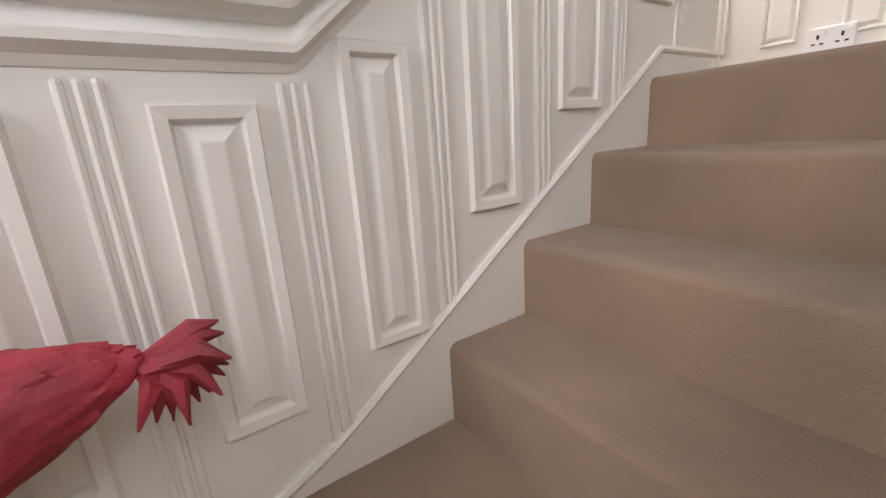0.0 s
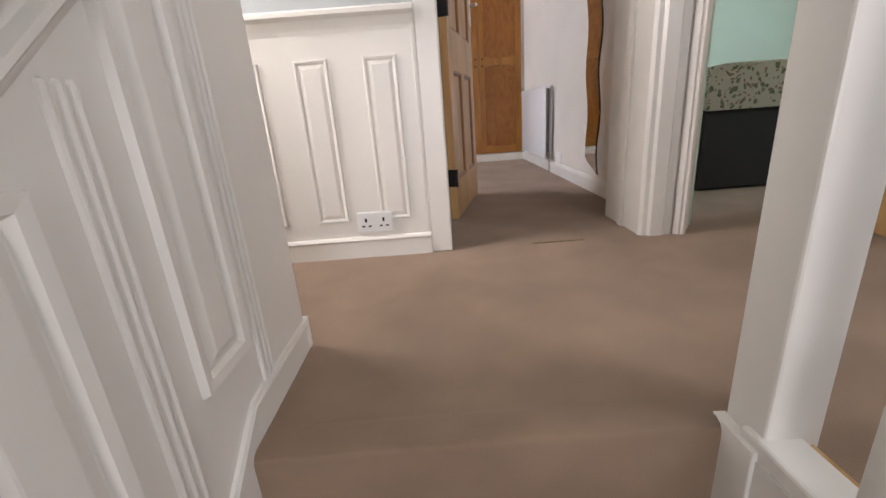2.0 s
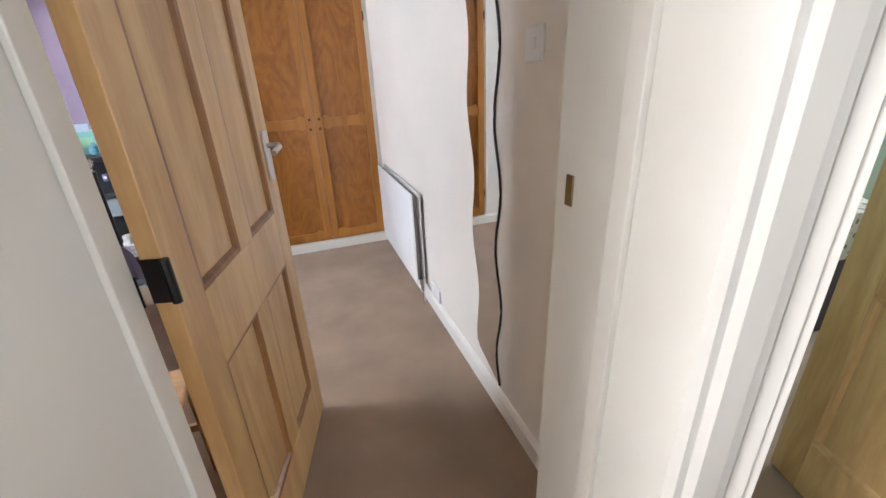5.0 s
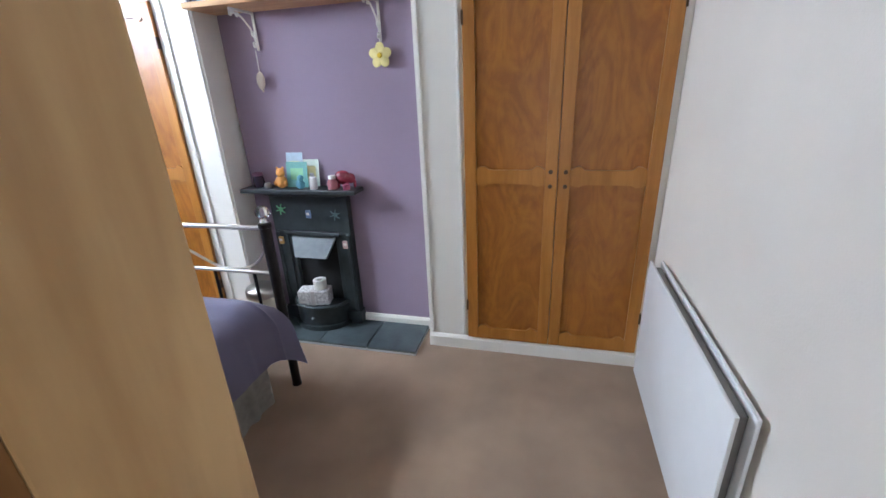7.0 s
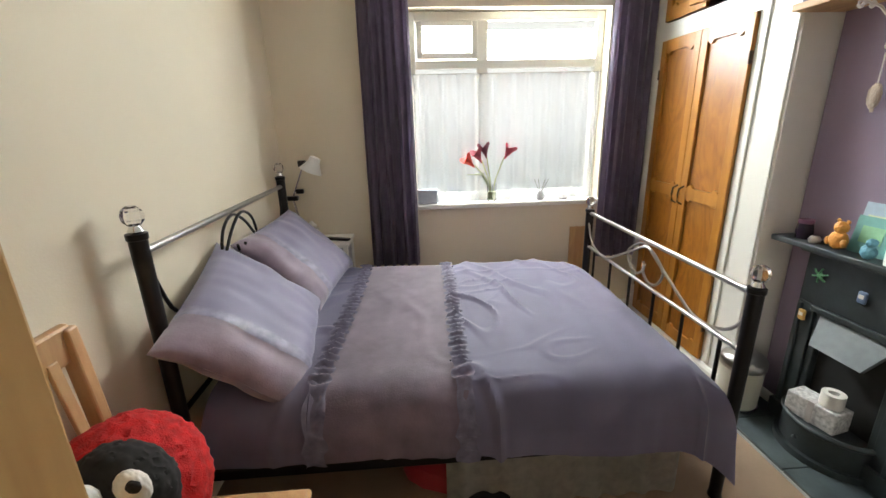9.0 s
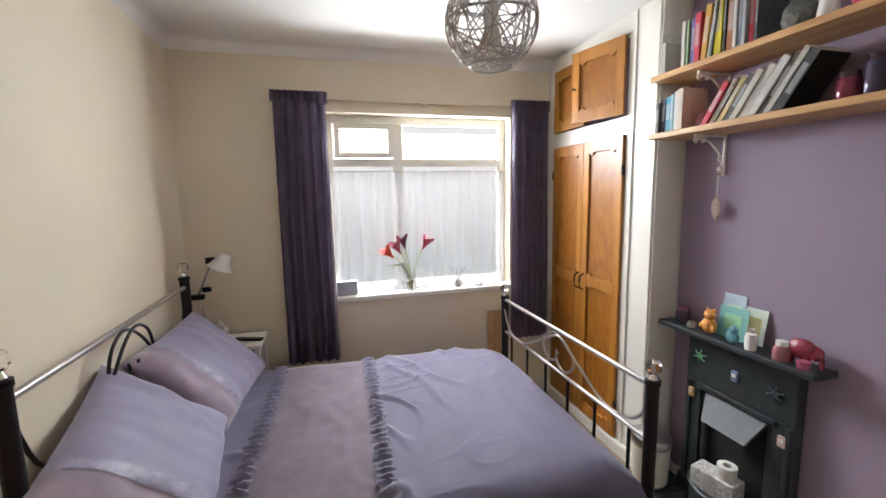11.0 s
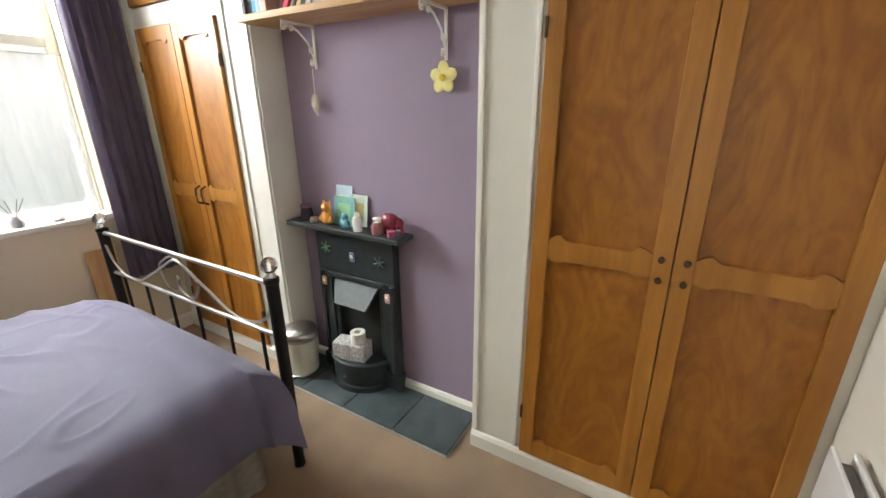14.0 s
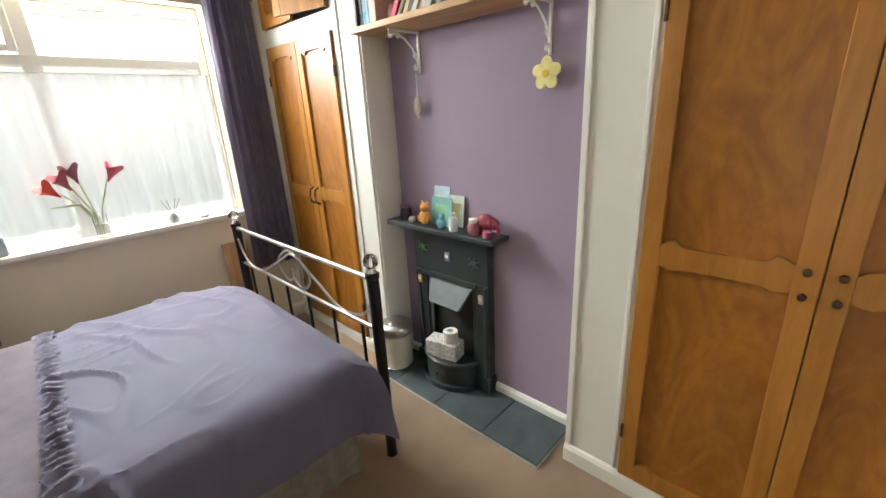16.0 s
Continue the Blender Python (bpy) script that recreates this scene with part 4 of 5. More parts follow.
def hem_drop(y):
    """How far the cover hangs on the near side: lower towards the foot."""
    return 0.2 + 0.08 * max(0.0, min(1.0, (y - 1.3) / 1.0)) + 0.05 * max(0.0, (y - 2.35) / 0.2)


DT, DX0, DX1 = 0.6, BX0 - 0.03, BX1 + 0.085
part("cover", cloth_sheet(DX0, DX1, 1.6, BYF - 0.03, DT, 0.2, 0.25, 0.022, 1.0, 0.0, 0, 190, 100, 0.16, 0.1, hem_drop), FABRIC, duvet, "", True)
part("velvet_band", cloth_sheet(DX0, DX1, 1.08, 1.61, DT, 0.2, 0.25, 0.005, 1.0, 0.0, 0.004, 90, 26, 0.16, 0.0, hem_drop), VELVET, duvet, "brushed velvet band across the duvet", True)
part("fold", cloth_sheet(DX0, DX1, 0.7, 1.09, DT, 0.2, 0.25, 0.02, 1.0, 0.0, 0, 190, 36, 0.16, 0.0, hem_drop), FABRIC, duvet, "", True)


def ribbon(y):
    own = cloth_sheet(DX0, DX1, y - 0.036, y + 0.036, DT, 0.2, 0.25, 0.012, 1.0, 0.0, 0.014, 300, 6, 0.16, 0.0, hem_drop)
    for v in own.verts:
        c = (v.co.y - y) / 0.03
        a = v.co.x + v.co.z
        v.co.z += 0.012 * math.sin(a * 150 + c * 0.9) * (1 - 0.5 * abs(c)) + 0.003 * math.sin(a * 61)
        v.co.y += 0.007 * math.sin(a * 90) * c + 0.02 * math.sin(v.co.x * 2.2)
    return own


part("ribbon", ribbon(1.09), SATIN, duvet, "ruched shiny lilac ribbon", True)
part("ribbon", ribbon(1.6), SATIN, duvet, "ruched shiny lilac ribbon", True)


def pillow(name, label, at, rot, w=0.74, d=0.5, t=0.17, seed=1):
    ob = thing(name, label, "pillow", (0, 0, 0), group="pillows on the bed")
    ob.matrix_world = pose(*at, *rot)
    n = 28

    def shape(u, v, s):
        e = (1 - abs(2 * u - 1) ** 3.0) * (1 - abs(2 * v - 1) ** 3.0)
        pin = 0.05 * ((2 * u - 1) ** 2) * ((2 * v - 1) ** 2)
        x = (u - 0.5) * w * (1 + pin - 0.05 * (1 - (2 * v - 1) ** 2) * 0.0 - 0.06 * (1 - abs(2 * v - 1)) * abs(2 * u - 1) ** 6)
        y = (v - 0.5) * d * (1 + pin)
        z = s * t / 2 * (e ** 0.45) + 0.012 * noise.noise(Vector((x * 6 + seed, y * 9, s))) + 0.008 * noise.noise(Vector((x * 16, y * 5 + seed, s * 2)))
        return Vector((x, y, z))

    def face_sheet(u0, u1, lift=0.0):
        own = bmesh.new()
        for s in (1, -1):
            g = [[own.verts.new(shape(u0 + (u1 - u0) * i / n, j / n, s) + Vector((0, 0, s * lift))) for i in range(n + 1)] for j in range(n + 1)]
            for j in range(n):
                for i in range(n):
                    own.faces.new((g[j][i], g[j][i + 1], g[j + 1][i + 1], g[j + 1][i]))
        bmesh.ops.remove_doubles(own, verts=own.verts, dist=1e-4)
        return own

    part("case", face_sheet(0.0, 0.72), FABRIC, ob, "smooth dark lilac cotton", True)
    part("velvet_end", face_sheet(0.78, 1.0), VELVET, ob, "velvet end panel", True)
    part("ribbon", face_sheet(0.715, 0.785, 0.003), SATIN, ob, "shiny ribbon", True)
    return ob


pillow("pillow", "dark lilac pillow with a velvet end leaning on the bed head", (-1.13, 0.79, 0.75), (-42, 10, 8), 0.72, 0.52, 0.17, seed=1)
pillow("pillow", "dark lilac pillow lying by the bedside table", (-1.85, 0.79, 0.79), (-44, 2, -6), 0.68, 0.5, 0.16, seed=5)

# red bag under the bed
bag = thing("bag", "red and black cloth bag on the floor under the bed", "bag", (-1.05, 1.62, 0.0))
part("body", moved(lathe([(0.0, 0.0), (0.13, 0.0), (0.16, 0.04), (0.14, 0.1), (0.06, 0.14), (0, 0.145)], 16), Matrix.Diagonal((1.0, 1.8, 1.0, 1))), plain(0.35, 0.02, 0.03), bag, "", True)
part("strap", moved(lathe([(0.0, 0.0), (0.09, 0.0), (0.1, 0.05), (0.0, 0.1)], 12), Matrix.Translation((0.16, 0.05, 0))), BLACKFELT, bag, "black cloth pouch", True)

# ---- bedside table and lamp ----
ns = thing("bedside_table", "white bedside table with grey inset door in the corner", "bedside table", (-2.5, 0.56, 0.0))
NW, ND, NH = 0.27, 0.42, 0.74
part("top", box(-0.01, NW + 0.01, -0.01, ND + 0.01, NH - 0.025, NH, 0.006), WHITE, ns)
for a, b, c, d in ((0, 0.03, 0, 0.03), (NW - 0.03, NW, 0, 0.03), (0, 0.03, ND - 0.03, ND), (NW - 0.03, NW, ND - 0.03, ND)):
    part("leg", box(a, b, c, d, 0, NH - 0.025, 0.003), WHITE, ns)
part("side", box(0.01, NW - 0.01, ND - 0.02, ND - 0.012, 0.1, NH - 0.03), plain(0.45, 0.46, 0.47), ns, "pale grey panel")
part("side", box(NW - 0.02, NW - 0.012, 0.03, ND - 0.03, 0.1, NH - 0.03), plain(0.45, 0.46, 0.47), ns, "pale grey panel")
part("shelf", box(0.01, NW - 0.02, 0.01, ND - 0.02, 0.3, 0.32), WHITE, ns)
remote = thing("remote_control", "slim black remote control on the bedside table", "remote", (-2.34, 0.9, NH), 70)
part("body", box(-0.09, 0.09, -0.02, 0.02, 0.0, 0.016, 0.006), BLACK, remote)
part("keys", box(-0.07, 0.03, -0.012, 0.012, 0.016, 0.018, 0.0005), plain(0.1, 0.1, 0.1), remote)
tis = thing("tissue_box", "small white and pink box on the bedside table", "box", (-2.42, 0.72, NH), 15)
part("carton", box(-0.05, 0.05, -0.05, 0.05, 0, 0.06, 0.004), PAPER, tis)
part("tissue", lathe([(0.02, 0.06), (0.035, 0.09), (0.01, 0.12), (0, 0.12)], 9), PAPER, tis, "", True)
lamp = thing("desk_lamp", "white spring-arm desk lamp on the bedside table", "lamp", (-2.44, 0.66, NH))
part("base", lathe([(0.0, 0), (0.07, 0), (0.07, 0.012), (0.02, 0.02), (0.012, 0.05), (0, 0.05)], 16), PLASTIC, lamp, "", True)
part("lower_arm", tube([(0, 0, 0.03), (0.0, -0.05, 0.28)], 0.006), CHROME, lamp, "", True)
part("lower_arm", tube([(0.015, 0, 0.03), (0.015, -0.05, 0.28)], 0.004), CHROME, lamp, "", True)
part("joint", box(-0.015, 0.03, -0.09, -0.01, 0.265, 0.295, 0.006), BLACK, lamp, "dark elbow joint")
part("joint", box(-0.012, 0.02, -0.02, 0.03, 0.31, 0.34, 0.005), BLACK, lamp, "dark elbow joint")
part("upper_arm", tube([(0.006, -0.05, 0.28), (0.03, 0.05, 0.5)], 0.006), CHROME, lamp, "", True)
part("joint", box(0.01, 0.045, 0.02, 0.07, 0.49, 0.53, 0.005), BLACK, lamp, "dark elbow joint")
own = lathe([(0.02, 0.1), (0.035, 0.095), (0.04, 0.06), (0.075, 0.0), (0.072, 0.0), (0.036, 0.055), (0.02, 0.09)], 20)
part("shade", moved(own, Matrix.Translation((0.05, 0.1, 0.46)) @ Matrix.Rotation(radians(-25), 4, "X")), PLASTIC, lamp, "white conical metal shade", True)

# ---- chair with the plush bird ----
ch = thing("dining_chair", "light oak slat-back chair beside the bed", "chair", (-0.37, 0.83, 0.0))
part("seat", box(-0.22, 0.22, -0.2, 0.26, 0.42, 0.45, 0.012, None, 3), CHAIRWOOD, ch)
for sx in (-0.2, 0.2):
    part("leg", box(sx - 0.018, sx + 0.018, 0.2, 0.236, 0, 0.42, 0.004), CHAIRWOOD, ch)
    own = box(sx - 0.018, sx + 0.018, -0.02, 0.02, 0.0, 1.02, 0.006)
    for v in own.verts:
        v.co.y += -0.2 - 0.07 * max(0, (v.co.z - 0.45)) / 0.55
    part("leg", own, CHAIRWOOD, ch, "tall back post")
for k in range(5):
    x = -0.13 + 0.065 * k
    own = box(x - 0.015, x + 0.015, -0.006, 0.006, 0.47, 0.96, 0.003)
    for v in own.verts:
        v.co.y += -0.2 - 0.07 * (v.co.z - 0.45) / 0.55
    part("slat", own, CHAIRWOOD, ch)
part("top_rail", box(-0.21, 0.21, -0.29, -0.262, 0.93, 1.03, 0.01), CHAIRWOOD, ch)
for z in (0.2, 0.36):
    part("stretcher", box(-0.2, 0.2, 0.21, 0.225, z, z + 0.03, 0.003), CHAIRWOOD, ch)


def furry(r, squash, material_seed, amp=0.02, n=3):
    own = bmesh.new()
    bmesh.ops.create_icosphere(own, subdivisions=5, radius=r)
    rnd = random.Random(material_seed)
    for v in own.verts:
        k = noise.noise(v.co * 110) * amp * 0.5 + noise.noise(v.co * 40) * amp * 0.3
        v.co = Vector((v.co.x * squash[0], v.co.y * squash[1], v.co.z * squash[2])) * (1 + k / r)
    return own


plush = furry(0.18, (1.05, 0.95, 1.1), 2)


def add_to_toy(radius, squash, at, slot, rough=0.004):
    before = len(plush.faces)
    join(plush, moved(furry(radius, squash, slot, rough), Matrix.Translation(at)))
    plush.faces.ensure_lookup_table()
    for f in plush.faces[before:]:
        f.material_index = slot


add_to_toy(0.125, (0.75, 0.9, 1.0), (0.075, 0.05, 0.08), 1, 0.012)
add_to_toy(0.04, (0.6, 0.9, 1.15), (0.125, 0.115, 0.145), 2)
add_to_toy(0.04, (0.6, 0.9, 1.15), (0.155, 0.04, 0.145), 2)
add_to_toy(0.015, (0.6, 1.0, 1.0), (0.14, 0.13, 0.165), 1)
add_to_toy(0.015, (0.6, 1.0, 1.0), (0.172, 0.052, 0.166), 1)
add_to_toy(0.034, (1.3, 0.9, 0.8), (0.17, 0.1, 0.1), 3)
toy = finish("plush_toy", moved(plush, Matrix.Translation((-0.42, 0.72, 0.635))), REDFUR, None, "", True)
for mat in (BLACKFELT, PLASTIC, ORANGE):
    toy.data.materials.append(mat)
tagged(toy, "fluffy red plush bird with a black face, sitting on the chair", "plush toy")

# ---- right wall: radiator, mirror, switch ----
rad = thing("radiator", "white double-panel radiator on the pale wall", "radiator", (RIGHT, 1.93, 0.12), group="")
for x, nm in ((-0.075, "front_panel"), (-0.028, "back_panel")):
    own = box(x, x + 0.012, 0.0, 0.96, 0.0, 0.59, 0.004)
    part(nm, own, ENAMEL, rad, "white enamelled panel", True)
part("convector", box(-0.058, -0.032, 0.03, 0.93, 0.02, 0.57), GREYMETAL, rad, "grey convector fins")
for y in (0.3, 0.66):
    part("bracket", box(-0.016, 0.0, y, y + 0.03, 0.1, 0.5, 0.002), ENAMEL, rad)
v = part("valve", lathe([(0.0, -0.02), (0.014, -0.02), (0.014, 0.02), (0.02, 0.024), (0.02, 0.06), (0.0, 0.065)], 14, None, (-0.045, -0.035, 0.0)), CHROME, rad, "", True)
part("pipe", tube([(-0.045, -0.035, -0.12), (-0.045, -0.035, 0.0), (-0.045, 0.01, 0.01)], 0.008), CHROME, v, "", True)
vent = thing("socket_plate", "white blank plate on the skirting by the radiator", "wall plate", (RIGHT - 0.001, 1.68, 0.1))
part("plate", box(-0.01, 0.0, 0.0, 0.15, 0.0, 0.085, 0.003), PLASTIC, vent)

mir = thing("wavy_mirror", "tall narrow frameless mirror with wavy edges on the wall", "mirror", (RIGHT, 0.0, 0.0))
rows_z = [0.12 + 1.76 * k / 60 for k in range(61)]
edge_l = [1.15 + 0.07 * (z - 0.6) + 0.02 * math.cos(2 * math.pi * (z - 1.24) / 0.5) for z in rows_z]
edge_r = [0.945 + 0.035 * (z - 0.7) + 0.022 * math.cos(2 * math.pi * (z - 1.2) / 0.47) for z in rows_z]
outline = [(y, z) for y, z in zip(edge_r, rows_z)] + [(y, z) for y, z in zip(edge_l, rows_z)][::-1]
outline[-1] = (edge_l[0], rows_z[0] + 0.07)
outline[-2] = (edge_l[1], rows_z[0] + 0.08)
outline[-3] = (edge_l[2], rows_z[0] + 0.09)
own = prism([(y, z) for y, z in outline], 0.006, 0.0066)
part("glass", moved(own, Matrix(((0, 0, -1, 0), (1, 0, 0, 0), (0, 1, 0, 0), (0, 0, 0, 1)))), MIRROR, mir)
own = prism(outline, 0.0, 0.0058)
part("backing", moved(own, Matrix(((0, 0, -1, 0), (1, 0, 0, 0), (0, 1, 0, 0), (0, 0, 0, 1)))), MIRROR_EDGE, mir)
part("edge", tube([(-0.006, y, z) for y, z in zip(edge_r, rows_z)], 0.004, 6), MIRROR_EDGE, mir, "dark cut edge", True)
sw = thing("light_switch", "square white light switch by the door", "switch", (RIGHT - 0.0005, 0.7, 1.375))
part("plate", box(-0.009, 0.0, 0.0, 0.086, 0.0, 0.086, 0.003), PLASTIC, sw)
part("rocker", box(-0.013, -0.008, 0.03, 0.056, 0.03, 0.056, 0.002), PLASTIC, sw)

# ---- hearth and fireplace ----
hearth = tagged(finish("hearth", box(-1.41, -0.27, 2.955, BACK, 0.0, 0.012), GROUT), "slate tiled hearth slab with pale joints", "hearth", kind="structure")
for a, b in ((-1.4, -1.228), (-1.222, -0.906), (-0.9, -0.583), (-0.577, -0.272)):
    part("tile", box(a, b, 2.958, BACK - 0.002, 0.01, 0.024, 0.002), SLATE, hearth)
FXC = -0.99
fp = thing("fireplace", "small black cast-iron bedroom fireplace with a mantel shelf", "fireplace", (FXC, BACK, 0.024))
W = 0.265
part("mantel", box(-0.4, 0.36, -0.135, -0.002, 0.885, 0.912, 0.006), IRON, fp, "thin black mantel shelf")
part("mantel_moulding", box(-W - 0.02, W + 0.02, -0.085, -0.002, 0.862, 0.885, 0.006), IRON, fp)
part("frieze", box(-W, W, -0.055, -0.002, 0.63, 0.862, 0.004), IRON, fp)
for s in (-1, 1):
    own = box(s * W, s * (W - 0.085), -0.055, -0.002, 0.0, 0.63, 0.004)
    box(s * (W - 0.008), s * (W - 0.03), -0.066, -0.05, 0.03, 0.62, 0.004, own)
    box(s * (W + 0.012), s * (W - 0.09), -0.075, -0.002, 0.0, 0.09, 0.005, own)
    part("pilaster", own, IRON, fp)
    part("inner_frame", box(s * (W - 0.085), s * (W - 0.115), -0.045, -0.002, 0.0, 0.6, 0.006), IRON, fp)
part("frieze_bead", box(-W + 0.07, W - 0.07, -0.066, -0.05, 0.6, 0.63, 0.006), IRON, fp)
own = bmesh.new()
q = [(-0.155, -0.045, 0.6), (0.155, -0.045, 0.6), (0.11, -0.12, 0.475), (-0.11, -0.12, 0.475)]
vs = [own.verts.new(p) for p in q] + [own.verts.new((x, y + 0.02, z - 0.004)) for x, y, z in q]
own.faces.new(vs[:4])
own.faces.new(vs[7:3:-1])
for k in range(4):
    own.faces.new((vs[k], vs[(k + 1) % 4], vs[(k + 1) % 4 + 4], vs[k + 4]))
part("hood", own, plain(0.12, 0.14, 0.15, 0.4), fp, "sloping grey smoke hood")
part("firebox", box(-0.15, 0.15, -0.014, -0.003, 0.1, 0.6), SOOT, fp, "sooty back of the fire opening")
own = bmesh.new()
grate = [(0.19 * math.cos(radians(a)), -0.02 - 0.17 * math.sin(radians(a))) for a in range(0, 181, 12)]
part("grate", prism(grate, 0.03, 0.15), IRON, fp, "bowed front grate", True)
part("grate_rim", tube([(x, y, 0.155) for x, y in grate], 0.012, 8), IRON, fp, "", True)
part("ash_lip", prism([(x * 1.1, -0.02 + (y + 0.02) * 1.12) for x, y in grate], 0.0, 0.03), IRON, fp, "", True)
part("ash_knob", lathe([(0.0, 0), (0.012, 0.004), (0, 0.02)], 10, None, (0.0, -0.2, 0.08)), IRON, fp)


def magnet(name, x, z, color, shape, label):
    ob = thing(name, label, "magnet", (FXC + x, BACK - 0.0575, 0.024 + z))
    if shape == "legs":
        own = lathe([(0.0, 0), (0.016, 0.002), (0.01, 0.008), (0, 0.01)], 10)
        part("body", moved(own, Matrix.Rotation(radians(90), 4, "X")), plain(*color), ob, "", True)
        for a in range(0, 360, 60):
            c, s = math.cos(radians(a + 20)), math.sin(radians(a + 20))
            part("leg", tube([(0, -0.004, 0), (0.02 * c, -0.008, 0.02 * s), (0.036 * c, -0.002, 0.034 * s)], 0.004, 6), plain(*color), ob)
    else:
        part("body", box(-0.018, 0.018, -0.012, 0.0, -0.026, 0.026, 0.008, None, 3), plain(*color), ob, "", True)
        part("mark", box(-0.01, 0.01, -0.0135, -0.011, -0.005, 0.012, 0.001), plain(0.7, 0.65, 0.6), ob)


magnet("lizard_magnet", -0.19, 0.77, (0.12, 0.35, 0.16), "legs", "small green lizard magnet on the fireplace")
magnet("round_magnet", 0.0, 0.745, (0.16, 0.22, 0.36), "round", "small blue patterned magnet on the fireplace")
magnet("spider_magnet", 0.18, 0.745, (0.07, 0.12, 0.12), "legs", "small dark green insect magnet on the fireplace")
magnet("yellow_magnet", -0.225, 0.565, (0.6, 0.36, 0.1), "round", "small yellow magnet on the fireplace side")
magnet("pink_magnet", 0.225, 0.555, (0.55, 0.36, 0.33), "round", "small pink and white magnet on the fireplace side")
gift = thing("gift_parcel", "white patterned wrapped parcel in the fire grate", "parcel", (FXC - 0.02, BACK - 0.1, 0.176), 12)
part("box", box(-0.1, 0.1, -0.05, 0.05, 0.0, 0.1, 0.006), node_material("gift_wrap", (0.75, 0.73, 0.72), 0.6, vary=0.3, scale=60), gift)
part("ribbon", box(-0.012, 0.012, -0.052, 0.052, -0.001, 0.102, 0.001), plain(0.5, 0.46, 0.45), gift)
roll = thing("paper_roll", "white roll on the wrapped parcel", "roll", (FXC + 0.02, BACK - 0.09, 0.279))
part("tube", lathe([(0.02, 0), (0.042, 0), (0.042, 0.06), (0.02, 0.06), (0.02, 0)], 16), PAPER, roll, "", True)

MZ = 0.937


def jar(name, label, category, x, y, z, profile, material, cap=None, rz=0):
    ob = thing(name, label, category, (x, y, z))
    part("body", lathe(profile, 16), material, ob, "", True)
    h = profile[-1][1]
    if cap:
        r = max(p[0] for p in profile[-2:]) + 0.002
        part("lid", lathe([(0, h), (r, h), (r, h + 0.018), (0, h + 0.02)], 14), cap, ob, "", True)
    return ob


jar("dark_candle_jar", "small dark purple glass jar on the mantel", "jar", -1.29, BACK - 0.07, MZ, [(0, 0), (0.03, 0), (0.034, 0.03), (0.028, 0.07), (0, 0.07)], plain(0.03, 0.02, 0.04, 0.15), plain(0.16, 0.06, 0.12))
jar("small_pot", "tiny pale metal pot on the mantel", "pot", -1.215, BACK - 0.09, MZ, [(0, 0), (0.02, 0), (0.024, 0.015), (0.016, 0.03), (0, 0.03)], STEEL)
for x, w, h, c, lab in ((-1.06, 0.11, 0.2, (0.5, 0.62, 0.72), "pale blue greeting card on the mantel"), (-0.95, 0.1, 0.16, (0.62, 0.7, 0.62), "white and green greeting card on the mantel"),
                        (-1.03, 0.14, 0.15, (0.2, 0.45, 0.42), "teal picture card on the mantel")):
    card = thing("greeting_card", lab, "card", (x, BACK - 0.03 - (0.03 if h < 0.155 else 0.0), MZ), 0, "cards on the mantel")
    own = box(-w / 2, w / 2, -0.0015, 0.0015, 0, h)
    part("front", moved(own, Matrix.Rotation(radians(-8), 4, "X")), plain(*c), card)
    own = box(-w * 0.3, w * 0.3, -0.003, -0.001, h * 0.3, h * 0.75)
    part("print", moved(own, Matrix.Rotation(radians(-8), 4, "X")), plain(min(1, c[0] * 1.5), min(1, c[1] * 1.3), c[2] * 0.8), card)


def figurine(name, label, at, lobes, material):
    """A small animal figure: rounded lobes (radius, squash, place) in one mesh."""
    own = None
    for k, (r, squash, place) in enumerate(lobes):
        own = join(own, moved(furry(r, squash, 7 + k, 0.004), Matrix.Translation(place)))
    return tagged(finish(name, moved(own, Matrix.Translation(at)), material, None, "", True), label, "figurine")


figurine("orange_figurine", "orange animal figurine with a round head on the mantel", (-1.12, BACK - 0.085, MZ),
         [(0.034, (1.0, 0.85, 1.15), (0, 0, 0.038)), (0.026, (1.0, 0.9, 1.0), (0.004, -0.004, 0.092)), (0.012, (1, 1, 1.5), (-0.032, -0.012, 0.03)), (0.012, (1, 1, 1.5), (0.034, -0.012, 0.03)),
          (0.009, (1, 0.6, 1), (-0.016, 0, 0.118)), (0.009, (1, 0.6, 1), (0.022, 0, 0.118))], plain(0.75, 0.32, 0.06))
figurine("teal_figurine", "small teal animal figurine on the mantel", (-0.985, BACK - 0.1, MZ),
         [(0.026, (1.1, 0.8, 1.1), (0, 0, 0.027)), (0.018, (1, 1, 1), (0.012, -0.01, 0.066))], plain(0.15, 0.4, 0.5))
figurine("red_elephant", "dark red elephant figurine on the mantel", (-0.725, BACK - 0.06, MZ),
         [(0.045, (1.15, 0.7, 0.9), (0, 0, 0.062)), (0.026, (1, 0.9, 1.1), (0.052, -0.005, 0.06)), (0.012, (0.8, 0.8, 2.2), (0.074, -0.006, 0.03)), (0.013, (1, 1, 2.0), (-0.03, -0.012, 0.026)),
          (0.013, (1, 1, 2.0), (0.026, -0.012, 0.026)), (0.022, (0.5, 0.3, 1), (0.04, -0.026, 0.07))], plain(0.26, 0.035, 0.06, 0.25))
jar("white_bottle", "small white lotion bottle on the mantel", "bottle", -0.9, BACK - 0.1, MZ, [(0, 0), (0.022, 0), (0.024, 0.05), (0.02, 0.07), (0.01, 0.075), (0, 0.075)], PLASTIC, PLASTIC)
